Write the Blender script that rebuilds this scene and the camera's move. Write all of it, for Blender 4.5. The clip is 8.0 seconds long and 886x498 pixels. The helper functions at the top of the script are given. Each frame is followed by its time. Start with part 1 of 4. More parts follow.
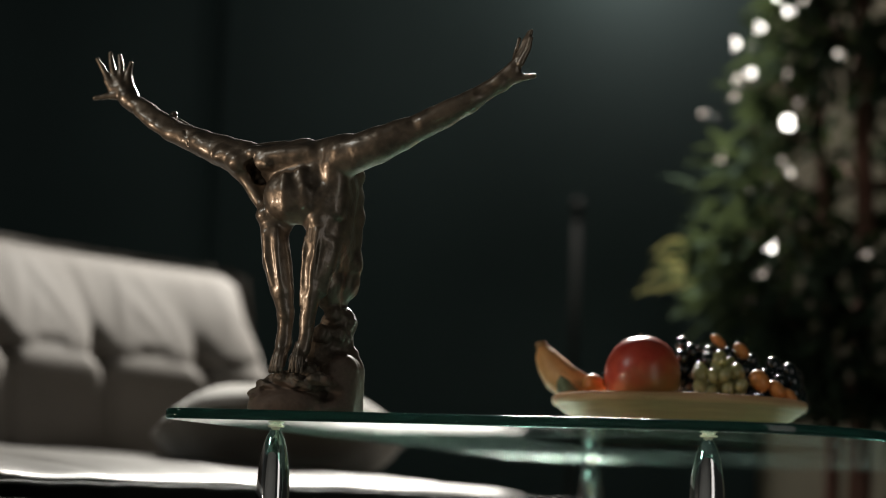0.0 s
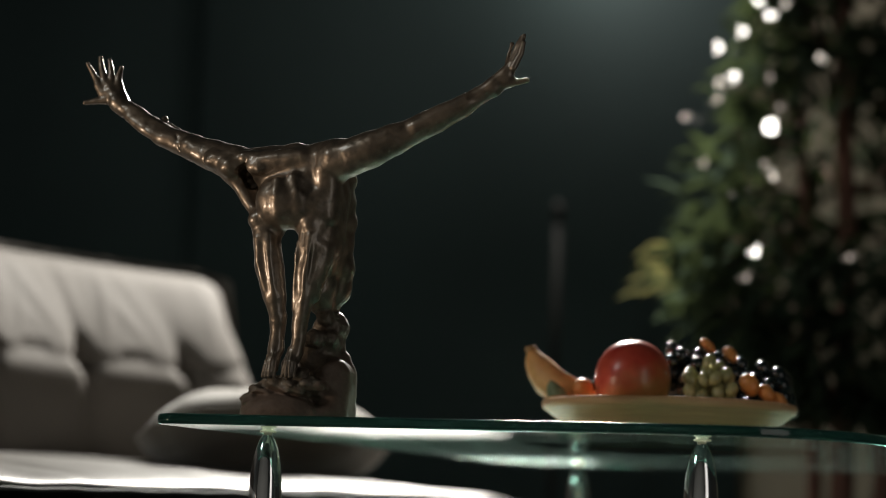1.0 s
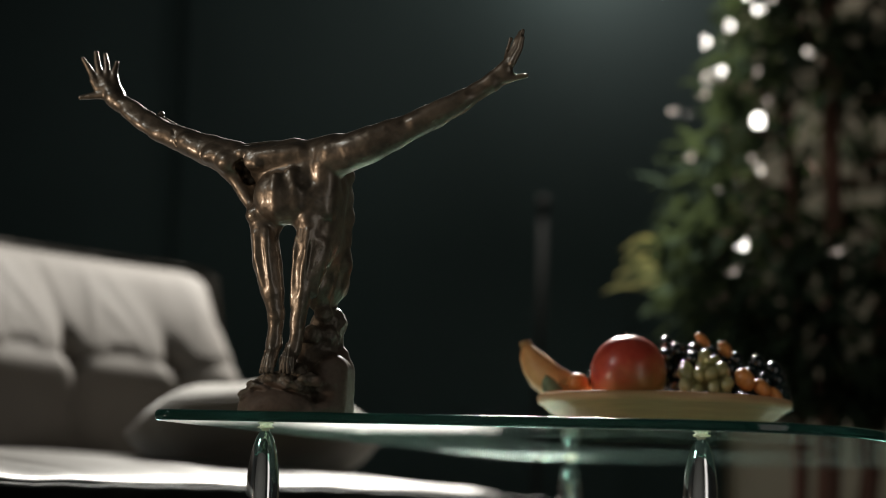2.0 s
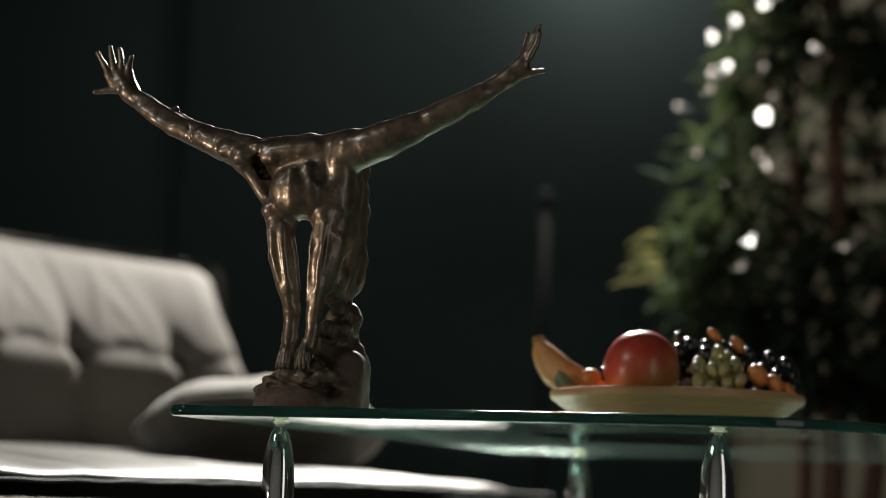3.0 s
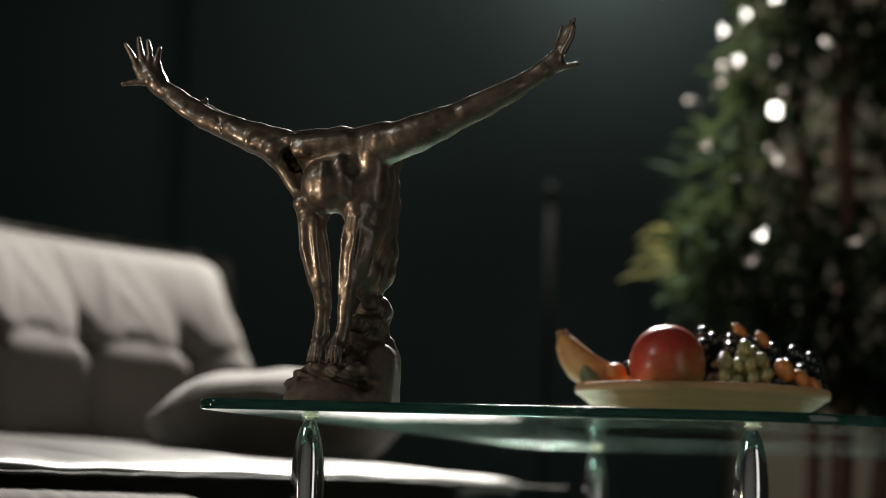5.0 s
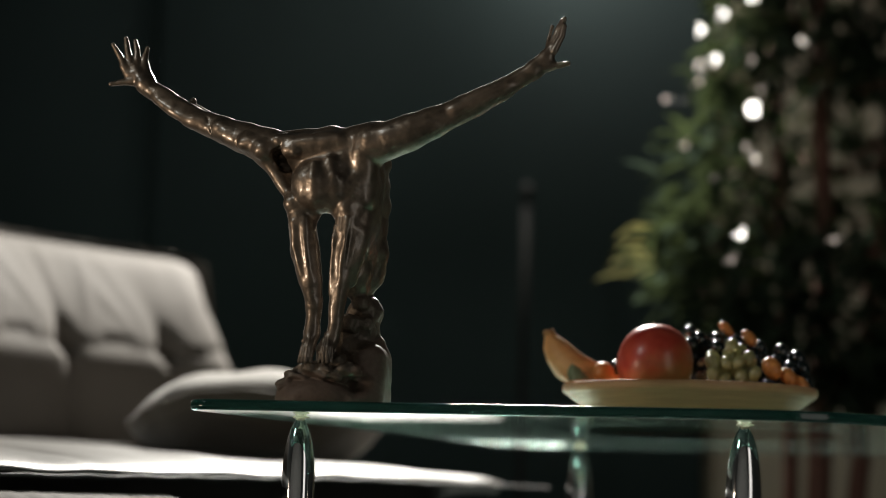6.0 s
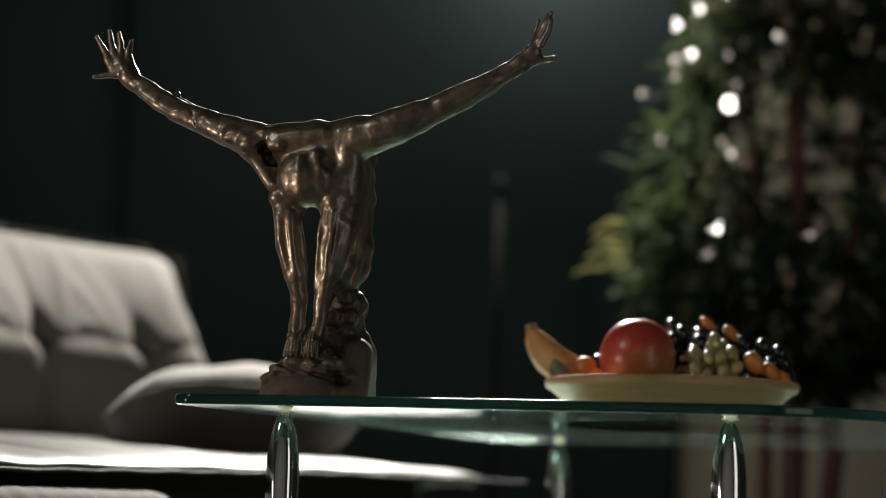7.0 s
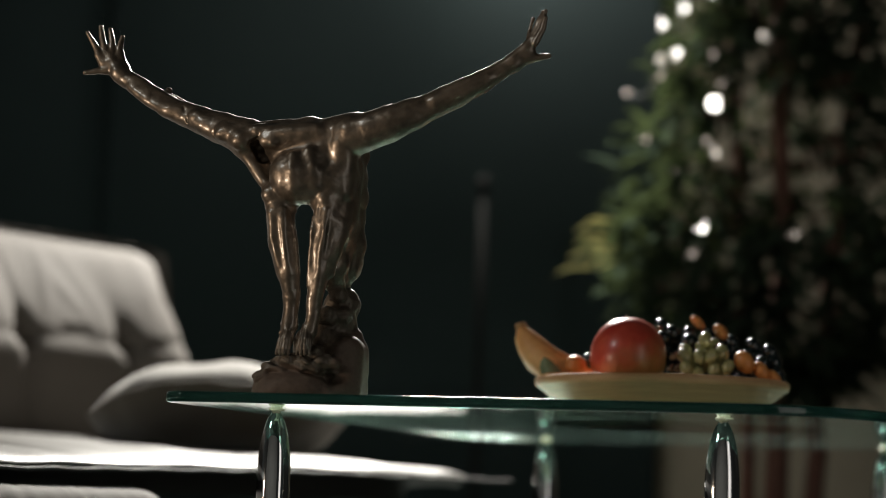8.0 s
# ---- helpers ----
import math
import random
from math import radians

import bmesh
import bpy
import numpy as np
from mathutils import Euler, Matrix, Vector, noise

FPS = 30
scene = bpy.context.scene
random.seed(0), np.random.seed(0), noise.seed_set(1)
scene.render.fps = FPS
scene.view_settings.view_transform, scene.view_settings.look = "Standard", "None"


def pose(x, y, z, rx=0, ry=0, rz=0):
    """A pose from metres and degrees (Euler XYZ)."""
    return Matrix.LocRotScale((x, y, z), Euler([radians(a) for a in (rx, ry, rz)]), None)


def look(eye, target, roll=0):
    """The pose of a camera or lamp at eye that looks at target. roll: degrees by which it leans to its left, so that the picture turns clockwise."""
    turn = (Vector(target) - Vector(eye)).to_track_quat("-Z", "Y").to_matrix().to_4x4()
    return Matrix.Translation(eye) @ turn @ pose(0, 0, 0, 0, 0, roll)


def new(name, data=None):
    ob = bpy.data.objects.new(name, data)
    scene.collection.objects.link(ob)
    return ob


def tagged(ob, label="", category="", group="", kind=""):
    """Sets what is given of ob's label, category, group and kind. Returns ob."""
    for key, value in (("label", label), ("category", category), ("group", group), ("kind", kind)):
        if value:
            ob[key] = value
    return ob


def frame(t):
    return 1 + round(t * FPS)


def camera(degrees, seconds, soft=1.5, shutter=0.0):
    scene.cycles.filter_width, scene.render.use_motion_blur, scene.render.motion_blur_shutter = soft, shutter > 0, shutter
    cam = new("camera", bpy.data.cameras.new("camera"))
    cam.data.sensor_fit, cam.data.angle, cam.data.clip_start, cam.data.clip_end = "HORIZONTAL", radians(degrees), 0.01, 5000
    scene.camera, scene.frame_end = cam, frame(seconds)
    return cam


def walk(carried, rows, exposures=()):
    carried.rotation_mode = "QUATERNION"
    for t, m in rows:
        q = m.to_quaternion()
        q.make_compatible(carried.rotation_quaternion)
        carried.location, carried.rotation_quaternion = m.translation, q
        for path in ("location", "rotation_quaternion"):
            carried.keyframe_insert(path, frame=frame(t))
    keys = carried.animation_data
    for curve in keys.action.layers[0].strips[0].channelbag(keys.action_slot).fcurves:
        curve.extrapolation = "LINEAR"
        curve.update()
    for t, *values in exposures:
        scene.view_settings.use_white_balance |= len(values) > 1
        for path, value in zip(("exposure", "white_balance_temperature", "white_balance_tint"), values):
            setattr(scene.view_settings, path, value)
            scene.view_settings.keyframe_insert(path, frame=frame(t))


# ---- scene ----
cam = camera(25.0, 8.0, soft=0.9)
PATH = [
    (0, (0.722, -1.992, 0.348), (0.185, -0.084, 0.615), 2.2),
    (0.5, (0.711, -1.994, 0.349), (0.185, -0.083, 0.618), 2.1),
    (1, (0.7, -1.997, 0.349), (0.191, -0.082, 0.62), 2.0),
    (1.5, (0.688, -1.999, 0.351), (0.194, -0.08, 0.619), 1.9),
    (3, (0.65, -2.005, 0.352), (0.174, -0.08, 0.611), 1.9),
    (3.5, (0.638, -2.007, 0.353), (0.163, -0.081, 0.609), 1.9),
    (4, (0.623, -2.008, 0.353), (0.151, -0.081, 0.605), 2.0),
    (5.5, (0.584, -2.012, 0.353), (0.141, -0.078, 0.606), 1.9),
    (6, (0.569, -2.014, 0.352), (0.147, -0.076, 0.605), 1.7),
    (6.5, (0.557, -2.015, 0.353), (0.154, -0.072, 0.604), 1.6),
    (7, (0.547, -2.017, 0.352), (0.16, -0.07, 0.6), 1.7),
    (7.5, (0.536, -2.015, 0.351), (0.162, -0.066, 0.598), 1.8),
    (8, (0.526, -2.014, 0.351), (0.165, -0.062, 0.599), 1.8),
]
walk(cam, [(t, look(e, g, r)) for t, e, g, r in PATH])

cam.data.dof.use_dof = True
cam.data.dof.focus_distance = 2.09
cam.data.dof.aperture_fstop = 2.4
cam.data.dof.aperture_blades = 0

# ---- world and lamps ----
world = bpy.data.worlds.new("dark_room")
scene.world = world
world.use_nodes = True
world.node_tree.nodes["Background"].inputs["Color"].default_value = (0.66, 0.82, 0.78, 1)
world.node_tree.nodes["Background"].inputs["Strength"].default_value = 0.034
scene.view_settings.exposure = 0.0


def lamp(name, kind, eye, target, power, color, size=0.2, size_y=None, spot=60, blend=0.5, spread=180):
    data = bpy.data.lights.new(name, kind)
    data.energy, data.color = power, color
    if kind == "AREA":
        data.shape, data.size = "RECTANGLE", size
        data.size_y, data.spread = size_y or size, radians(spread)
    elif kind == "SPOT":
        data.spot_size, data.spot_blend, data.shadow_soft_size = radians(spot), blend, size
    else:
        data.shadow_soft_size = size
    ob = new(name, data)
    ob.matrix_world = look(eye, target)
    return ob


# overhead studio spot behind the table, a warm lamp off to one side, a strip light beside the camera and a fill lamp
# added high on its left
lamp("overhead_softbox_light", "AREA", (-0.28, 2.44, 1.92), (-0.30, 0.70, 0.47), 56, (1.0, 0.955, 0.87), 0.34, 0.24, spread=104)
lamp("softbox_spill_light", "POINT", (-0.14, 2.54, 1.90), (0, 0, 0), 6.4, (1.0, 0.94, 0.90), 0.07)
lamp("low_side_light", "SPOT", (-1.45, -1.05, 0.32), (0.15, 0.1, 0.62), 53, (1.0, 0.78, 0.58), 0.10, spot=38, blend=0.5)
lamp("strip_light", "AREA", (1.5, -0.9, 0.62), (0.2, 0.0, 0.5), 1.9, (1.0, 0.94, 0.87), 0.42, 1.25)
# added fill with no known source, lifts the dark parts of the room
lamp("left_fill_light", "AREA", (-1.9, -1.7, 2.1), (0.2, 0.6, 0.6), 10.5, (0.96, 1.0, 0.97), 0.5, 0.5)


# ---- materials ----
def nodes_of(name):
    m = bpy.data.materials.new(name)
    m.use_nodes = True
    t = m.node_tree
    return m, t, t.nodes["Principled BSDF"]


def surface(name, dark, light, rough=0.5, metal=0.0, grain=40.0, patch=4.0, bump=0.1, depth=0.002, stretch=(1, 1, 1),
            sheen=0.0, coat=0.0, transmission=0.0, per_object=0.0, rough_span=0.15, specular=0.5):
    """A material with colour and relief that vary at two scales, in the object's own metres."""
    m, t, b = nodes_of(name)
    link, add = t.links.new, t.nodes.new
    co = add("ShaderNodeTexCoord")
    mp = add("ShaderNodeMapping")
    mp.inputs["Scale"].default_value = stretch
    link(co.outputs["Object"], mp.inputs["Vector"])
    fine, coarse = add("ShaderNodeTexNoise"), add("ShaderNodeTexNoise")
    fine.inputs["Scale"].default_value, fine.inputs["Detail"].default_value = grain, 6
    coarse.inputs["Scale"].default_value, coarse.inputs["Detail"].default_value = patch, 3
    for n in (fine, coarse):
        link(mp.outputs["Vector"], n.inputs["Vector"])
    mix = add("ShaderNodeMath")
    mix.operation = "MULTIPLY_ADD"
    mix.inputs[1].default_value = 0.5
    half = add("ShaderNodeMath")
    half.operation = "MULTIPLY"
    half.inputs[1].default_value = 0.5
    link(coarse.outputs["Fac"], half.inputs[0])
    link(fine.outputs["Fac"], mix.inputs[0])
    link(half.outputs[0], mix.inputs[2])
    ramp = add("ShaderNodeValToRGB")
    ramp.color_ramp.elements[0].position, ramp.color_ramp.elements[1].position = 0.33, 0.67
    ramp.color_ramp.elements[0].color, ramp.color_ramp.elements[1].color = (*dark, 1), (*light, 1)
    link(mix.outputs[0], ramp.inputs["Fac"])
    out = ramp.outputs["Color"]
    if per_object:
        info, hsv, rng = add("ShaderNodeObjectInfo"), add("ShaderNodeHueSaturation"), add("ShaderNodeMapRange")
        rng.inputs["To Min"].default_value, rng.inputs["To Max"].default_value = 1 - per_object, 1 + per_object
        link(info.outputs["Random"], rng.inputs["Value"])
        link(rng.outputs["Result"], hsv.inputs["Value"])
        link(out, hsv.inputs["Color"])
        out = hsv.outputs["Color"]
    link(out, b.inputs["Base Color"])
    rr = add("ShaderNodeMapRange")
    rr.inputs["To Min"].default_value, rr.inputs["To Max"].default_value = max(0.02, rough - rough_span), min(1.0, rough + rough_span)
    link(mix.outputs[0], rr.inputs["Value"])
    link(rr.outputs["Result"], b.inputs["Roughness"])
    bp = add("ShaderNodeBump")
    bp.inputs["Strength"].default_value, bp.inputs["Distance"].default_value = bump, depth
    link(fine.outputs["Fac"], bp.inputs["Height"])
    link(bp.outputs["Normal"], b.inputs["Normal"])
    b.inputs["Metallic"].default_value = metal
    b.inputs["Sheen Weight"].default_value = sheen
    b.inputs["Coat Weight"].default_value = coat
    b.inputs["Transmission Weight"].default_value = transmission
    b.inputs["Specular IOR Level"].default_value = specular
    return m


def glowing(name, color, strength):
    m, t, b = nodes_of(name)
    b.inputs["Base Color"].default_value = (*color, 1)
    b.inputs["Emission Color"].default_value = (*color, 1)
    b.inputs["Emission Strength"].default_value = strength
    return m


bronze = surface("bronze", (0.094, 0.078, 0.061), (0.222, 0.171, 0.126), 0.42, 0.7, 110, 34, 0.5, 0.0018, rough_span=0.2, coat=0.5)
bronze.node_tree.nodes["Principled BSDF"].inputs["Coat Roughness"].default_value = 0.18
bronze.node_tree.nodes["Principled BSDF"].inputs["Coat IOR"].default_value = 1.55
dull_bronze = surface("dull_bronze", (0.076, 0.062, 0.049), (0.170, 0.136, 0.102), 0.58, 0.55, 140, 22, 0.9, 0.003, rough_span=0.2, coat=0.15)
patina = surface("matt_brown_patina", (0.094, 0.066, 0.050), (0.142, 0.104, 0.081), 0.6, 0.1, 220, 26, 0.25, 0.0008, specular=0.25)
pale_leather = surface("pale_leather", (0.085, 0.080, 0.073), (0.12, 0.112, 0.102), 0.40, 0, 180, 5, 0.4, 0.0016, coat=0.35, specular=0.8)
pale_leather.node_tree.nodes["Principled BSDF"].inputs["Coat Roughness"].default_value = 0.35
leather = surface("grey_leather", (0.118, 0.108, 0.099), (0.158, 0.145, 0.132), 0.75, 0, 260, 5, 0.25, 0.0012, specular=0.2)
piping_cloth = surface("dark_piping", (0.03, 0.03, 0.03), (0.05, 0.05, 0.05), 0.6, 0, 300, 9, 0.2)
pillow_cloth = surface("cream_cloth", (0.080, 0.068, 0.048), (0.112, 0.096, 0.070), 0.8, 0, 400, 6, 0.35, 0.001, sheen=0.35)
chrome = surface("chrome", (0.60, 0.61, 0.62), (0.72, 0.73, 0.74), 0.07, 1.0, 60, 9, 0.02, 0.0003, rough_span=0.04)
dark_metal = surface("black_painted_metal", (0.022, 0.022, 0.021), (0.03, 0.03, 0.029), 0.75, 0.0, 60, 8, 0.1, specular=0.1)
washer_plastic = surface("clear_plastic", (0.70, 0.66, 0.50), (0.85, 0.80, 0.64), 0.25, 0, 300, 60, 0.4, 0.001, transmission=0.3)
plate_wood = surface("pale_wood", (0.50, 0.262, 0.122), (0.66, 0.375, 0.188), 0.5, 0, 60, 14, 0.3, 0.001, (0.35, 0.35, 9))
apple_skin = surface("red_apple_skin", (0.36, 0.036, 0.026), (0.54, 0.10, 0.055), 0.33, 0, 55, 16, 0.06, 0.0006, coat=0.1)


def blush(m, pale, low, high):
    """Lets the skin turn pale towards the fruit's underside, in uneven streaks."""
    t = m.node_tree
    link, add = t.links.new, t.nodes.new
    b = t.nodes["Principled BSDF"]
    was = b.inputs["Base Color"].links[0].from_socket
    co, sep, wob = add("ShaderNodeTexCoord"), add("ShaderNodeSeparateXYZ"), add("ShaderNodeTexNoise")
    wob.inputs["Scale"].default_value, wob.inputs["Detail"].default_value = 45, 5
    link(co.outputs["Object"], sep.inputs[0])
    link(co.outputs["Object"], wob.inputs["Vector"])
    off = add("ShaderNodeMath")
    off.operation, off.inputs[1].default_value = "MULTIPLY_ADD", 0.035
    flank = add("ShaderNodeMath")
    flank.operation, flank.inputs[1].default_value = "MULTIPLY_ADD", -0.35
    link(sep.outputs["X"], flank.inputs[0])
    link(sep.outputs["Z"], flank.inputs[2])
    link(wob.outputs["Fac"], off.inputs[0])
    link(flank.outputs[0], off.inputs[2])
    rng = add("ShaderNodeMapRange")
    rng.inputs["From Min"].default_value, rng.inputs["From Max"].default_value = low, high
    link(off.outputs[0], rng.inputs["Value"])
    mix = add("ShaderNodeMix")
    mix.data_type = "RGBA"
    mix.inputs["A"].default_value = (*pale, 1)
    link(rng.outputs["Result"], mix.inputs["Factor"])
    link(was, mix.inputs["B"])
    link(mix.outputs["Result"], b.inputs["Base Color"])


blush(apple_skin, (0.25, 0.17, 0.055), 0.032, 0.074)
banana_skin = surface("banana_skin", (0.60, 0.29, 0.10), (0.78, 0.42, 0.17), 0.5, 0, 90, 30, 0.15, 0.001)
banana_end = surface("banana_stub", (0.26, 0.145, 0.055), (0.40, 0.23, 0.095), 0.7, 0, 120, 30, 0.3)
orange_skin = surface("orange_skin", (0.55, 0.20, 0.05), (0.68, 0.28, 0.08), 0.4, 0, 160, 30, 0.2, 0.0008)
black_skin = surface("black_grape_skin", (0.005, 0.011, 0.012), (0.013, 0.022, 0.022), 0.2, 0, 90, 40, 0.05, 0.0004, coat=0.5)
green_skin = surface("green_grape_skin", (0.26, 0.26, 0.11), (0.42, 0.41, 0.20), 0.22, 0, 90, 40, 0.05, 0.0004, coat=0.4, transmission=0.15)
stem_skin = surface("dry_stem", (0.10, 0.06, 0.03), (0.17, 0.11, 0.06), 0.8, 0, 120, 30, 0.3)
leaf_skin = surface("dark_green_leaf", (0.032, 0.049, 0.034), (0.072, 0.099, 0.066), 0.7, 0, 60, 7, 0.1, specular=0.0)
# paler copy of the leaf colour, with the light on one sprig painted in
lit_leaf_skin = surface("leaf_painted_lit", (0.24, 0.23, 0.09), (0.34, 0.32, 0.14), 0.8, 0, 60, 7, 0.1, specular=0.0)


def let_light_through(m, color, share):
    """Thin leaves pass some of the light that falls on their far side."""
    t = m.node_tree
    thin, mix = t.nodes.new("ShaderNodeBsdfTranslucent"), t.nodes.new("ShaderNodeMixShader")
    thin.inputs["Color"].default_value = (*color, 1)
    mix.inputs["Fac"].default_value = share
    t.links.new(t.nodes["Principled BSDF"].outputs[0], mix.inputs[1])
    t.links.new(thin.outputs[0], mix.inputs[2])
    t.links.new(mix.outputs[0], t.nodes["Material Output"].inputs["Surface"])


let_light_through(leaf_skin, (0.042, 0.056, 0.022), 0.3)
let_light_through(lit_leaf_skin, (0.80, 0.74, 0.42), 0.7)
fruit_leaf_skin = surface("fruit_leaf", (0.15, 0.20, 0.11), (0.23, 0.28, 0.17), 0.45, 0, 80, 20, 0.2)
bark = surface("red_brown_bark", (0.13, 0.056, 0.040), (0.21, 0.098, 0.068), 0.8, 0, 60, 8, 0.6, 0.006, (1, 1, 0.25))
terracotta = surface("terracotta", (0.28, 0.12, 0.07), (0.38, 0.17, 0.10), 0.75, 0, 60, 6, 0.3)
soil = surface("soil", (0.02, 0.015, 0.01), (0.05, 0.035, 0.025), 0.95, 0, 90, 12, 0.8, 0.01)
drape = surface("dark_drape", (0.027, 0.045, 0.044), (0.041, 0.066, 0.064), 0.85, 0, 300, 2.5, 0.3, 0.002)
tan_wall = surface("tan_wall", (0.55, 0.475, 0.35), (0.64, 0.56, 0.42), 0.8, 0, 40, 2, 0.2, 0.003)
dark_wall = surface("dark_wall", (0.07, 0.076, 0.077), (0.10, 0.108, 0.108), 0.9, 0, 60, 3, 0.15)
grey_wall = surface("grey_wall", (0.25, 0.25, 0.24), (0.31, 0.31, 0.30), 0.85, 0, 60, 3, 0.15)
floor_stuff = surface("dark_floor", (0.05, 0.064, 0.058), (0.078, 0.095, 0.088), 0.5, 0, 30, 3, 0.15)
wire_plastic = surface("dark_green_wire", (0.01, 0.02, 0.012), (0.02, 0.03, 0.02), 0.5, 0, 90, 20, 0.1)
bulb_bright = glowing("bright_bulb", (1.0, 0.95, 0.88), 4.6)
bulb_warm = glowing("warm_bulb", (1.0, 0.90, 0.78), 1.5)
bulb_dim = glowing("dim_bulb", (1.0, 0.85, 0.74), 0.6)


def tinted_glass(name, tint, film_low, film_high, speck_most):
    """Green float glass with a thin film of dust and wiping marks that scatters light."""
    m, t, b = nodes_of(name)
    link, add = t.links.new, t.nodes.new
    b.inputs["Base Color"].default_value = (*tint, 1)
    b.inputs["Transmission Weight"].default_value = 1.0
    b.inputs["IOR"].default_value = 1.37
    co, fine, speck = add("ShaderNodeTexCoord"), add("ShaderNodeTexNoise"), add("ShaderNodeTexVoronoi")
    fine.inputs["Scale"].default_value, fine.inputs["Detail"].default_value = 26, 8
    speck.inputs["Scale"].default_value = 90
    link(co.outputs["Object"], fine.inputs["Vector"])
    link(co.outputs["Object"], speck.inputs["Vector"])
    b.inputs["Roughness"].default_value = 0.02
    film = add("ShaderNodeMapRange")
    film.inputs["From Min"].default_value, film.inputs["From Max"].default_value = 0.35, 0.75
    film.inputs["To Min"].default_value, film.inputs["To Max"].default_value = film_low, film_high
    link(fine.outputs["Fac"], film.inputs["Value"])
    dot = add("ShaderNodeMapRange")
    dot.inputs["From Min"].default_value, dot.inputs["From Max"].default_value = 0.13, 0.06
    dot.inputs["To Min"].default_value, dot.inputs["To Max"].default_value = 0.0, speck_most
    link(speck.outputs["Distance"], dot.inputs["Value"])
    total = add("ShaderNodeMath")
    total.operation, total.use_clamp = "ADD", True
    link(film.outputs["Result"], total.inputs[0])
    link(dot.outputs["Result"], total.inputs[1])
    dust, both, mix = add("ShaderNodeBsdfTranslucent"), add("ShaderNodeBsdfDiffuse"), add("ShaderNodeMixShader")
    dust.inputs["Color"].default_value = both.inputs["Color"].default_value = (0.62, 0.82, 0.76, 1)
    blend = add("ShaderNodeMixShader")
    link(dust.outputs[0], blend.inputs[1])
    link(both.outputs[0], blend.inputs[2])
    link(total.outputs[0], mix.inputs["Fac"])
    link(b.outputs[0], mix.inputs[1])
    link(blend.outputs[0], mix.inputs[2])
    link(mix.outputs[0], t.nodes["Material Output"].inputs["Surface"])
    return m


glass = tinted_glass("green_glass", (0.46, 0.86, 0.70), 0.004, 0.028, 0.9)
edge_glass = tinted_glass("green_glass_edge", (0.0002, 0.004, 0.003), 0.0, 0.001, 0.01)
edge_look = edge_glass.node_tree.nodes["Principled BSDF"].inputs
edge_look["Base Color"].default_value = (0.007, 0.042, 0.032, 1)
edge_look["Transmission Weight"].default_value = 0.35
edge_look["Roughness"].default_value = 0.08


# ---- mesh helpers ----
def mesh_from(bm, name, mats, smooth=True):
    me = bpy.data.meshes.new(name)
    bmesh.ops.recalc_face_normals(bm, faces=bm.faces[:])
    if smooth:
        for f in bm.faces:
            f.smooth = True
    bm.to_mesh(me)
    bm.free()
    for m in (mats if isinstance(mats, (list, tuple)) else [mats]):
        me.materials.append(m)
    return me


def thing(name, label, category, group="", kind="", at=None):
    ob = tagged(new(name), label, category, group, kind)
    if at is not None:
        ob.matrix_world = at
    return ob


def part(name, bm, mats, parent=None, label="", smooth=True, at=None, sharp=None):
    ob = new(name, mesh_from(bm, name, mats, smooth))
    if sharp:
        ob.data.set_sharp_from_angle(angle=radians(sharp))
    if parent:
        ob.parent = parent
    if at is not None:
        ob.matrix_basis = at
    if label:
        ob["label"] = label
    return ob


def box(bm, size, at=Matrix(), bevel=0.0, segments=2):
    made = bmesh.ops.create_cube(bm, size=1, matrix=at @ Matrix.Diagonal((*size, 1)))["verts"]
    if bevel:
        edges = list({e for v in made for e in v.link_edges})
        bmesh.ops.bevel(bm, geom=edges, offset=bevel, segments=segments, affect="EDGES", profile=0.6)
    return bm


def lathe(bm, profile, turns=32, at=Matrix(), wobble=0.0):
    """Turns (radius, height) rows about z; a radius of 0 closes an end."""
    rings = []
    for k, (r, z) in enumerate(profile):
        if r <= 0:
            rings.append([bm.verts.new(at @ Vector((0, 0, z)))])
        else:
            ring = []
            for i in range(turns):
                a = 2 * math.pi * i / turns
                q = r * (1 + wobble * noise.noise(Vector((math.cos(a) * 1.3, math.sin(a) * 1.3, z * 20))))
                ring.append(bm.verts.new(at @ Vector((q * math.cos(a), q * math.sin(a), z))))
            rings.append(ring)
    for a, b in zip(rings, rings[1:]):
        for i in range(turns):
            j = (i + 1) % turns
            ids = [a[i % len(a)], a[j % len(a)], b[j % len(b)], b[i % len(b)]]
            ids = list(dict.fromkeys(ids))
            if len(ids) > 2:
                bm.faces.new(ids)
    return bm


def tube(bm, points, radii, turns=10, caps=True, squash=1.0):
    """A bent tube through points with a radius at each."""
    pts = [Vector(p) for p in points]
    rings, side = [], None
    for k, p in enumerate(pts):
        d = (pts[min(k + 1, len(pts) - 1)] - pts[max(k - 1, 0)]).normalized()
        if side is None:
            side = d.orthogonal().normalized()
        side = (side - d * side.dot(d)).normalized()
        up = d.cross(side)
        rings.append([bm.verts.new(p + radii[k] * (math.cos(2 * math.pi * i / turns) * side + squash * math.sin(2 * math.pi * i / turns) * up))
                      for i in range(turns)])
    for a, b in zip(rings, rings[1:]):
        for i in range(turns):
            j = (i + 1) % turns
            bm.faces.new((a[i], a[j], b[j], b[i]))
    if caps:
        bm.faces.new(rings[0][::-1])
        bm.faces.new(rings[-1])
    return bm


def ball(bm, c, r, scale=(1, 1, 1), level=2, rough=0.0, freq=40.0, turn=None):
    m = Matrix.Translation(c) @ (turn.to_4x4() if turn else Matrix()) @ Matrix.Diagonal((*[r * s for s in scale], 1))
    made = bmesh.ops.create_icosphere(bm, subdivisions=level, radius=1, matrix=m)["verts"]
    if rough:
        for v in made:
            d = (v.co - Vector(c)).normalized()
            v.co += d * rough * noise.noise(v.co * freq)
    return bm


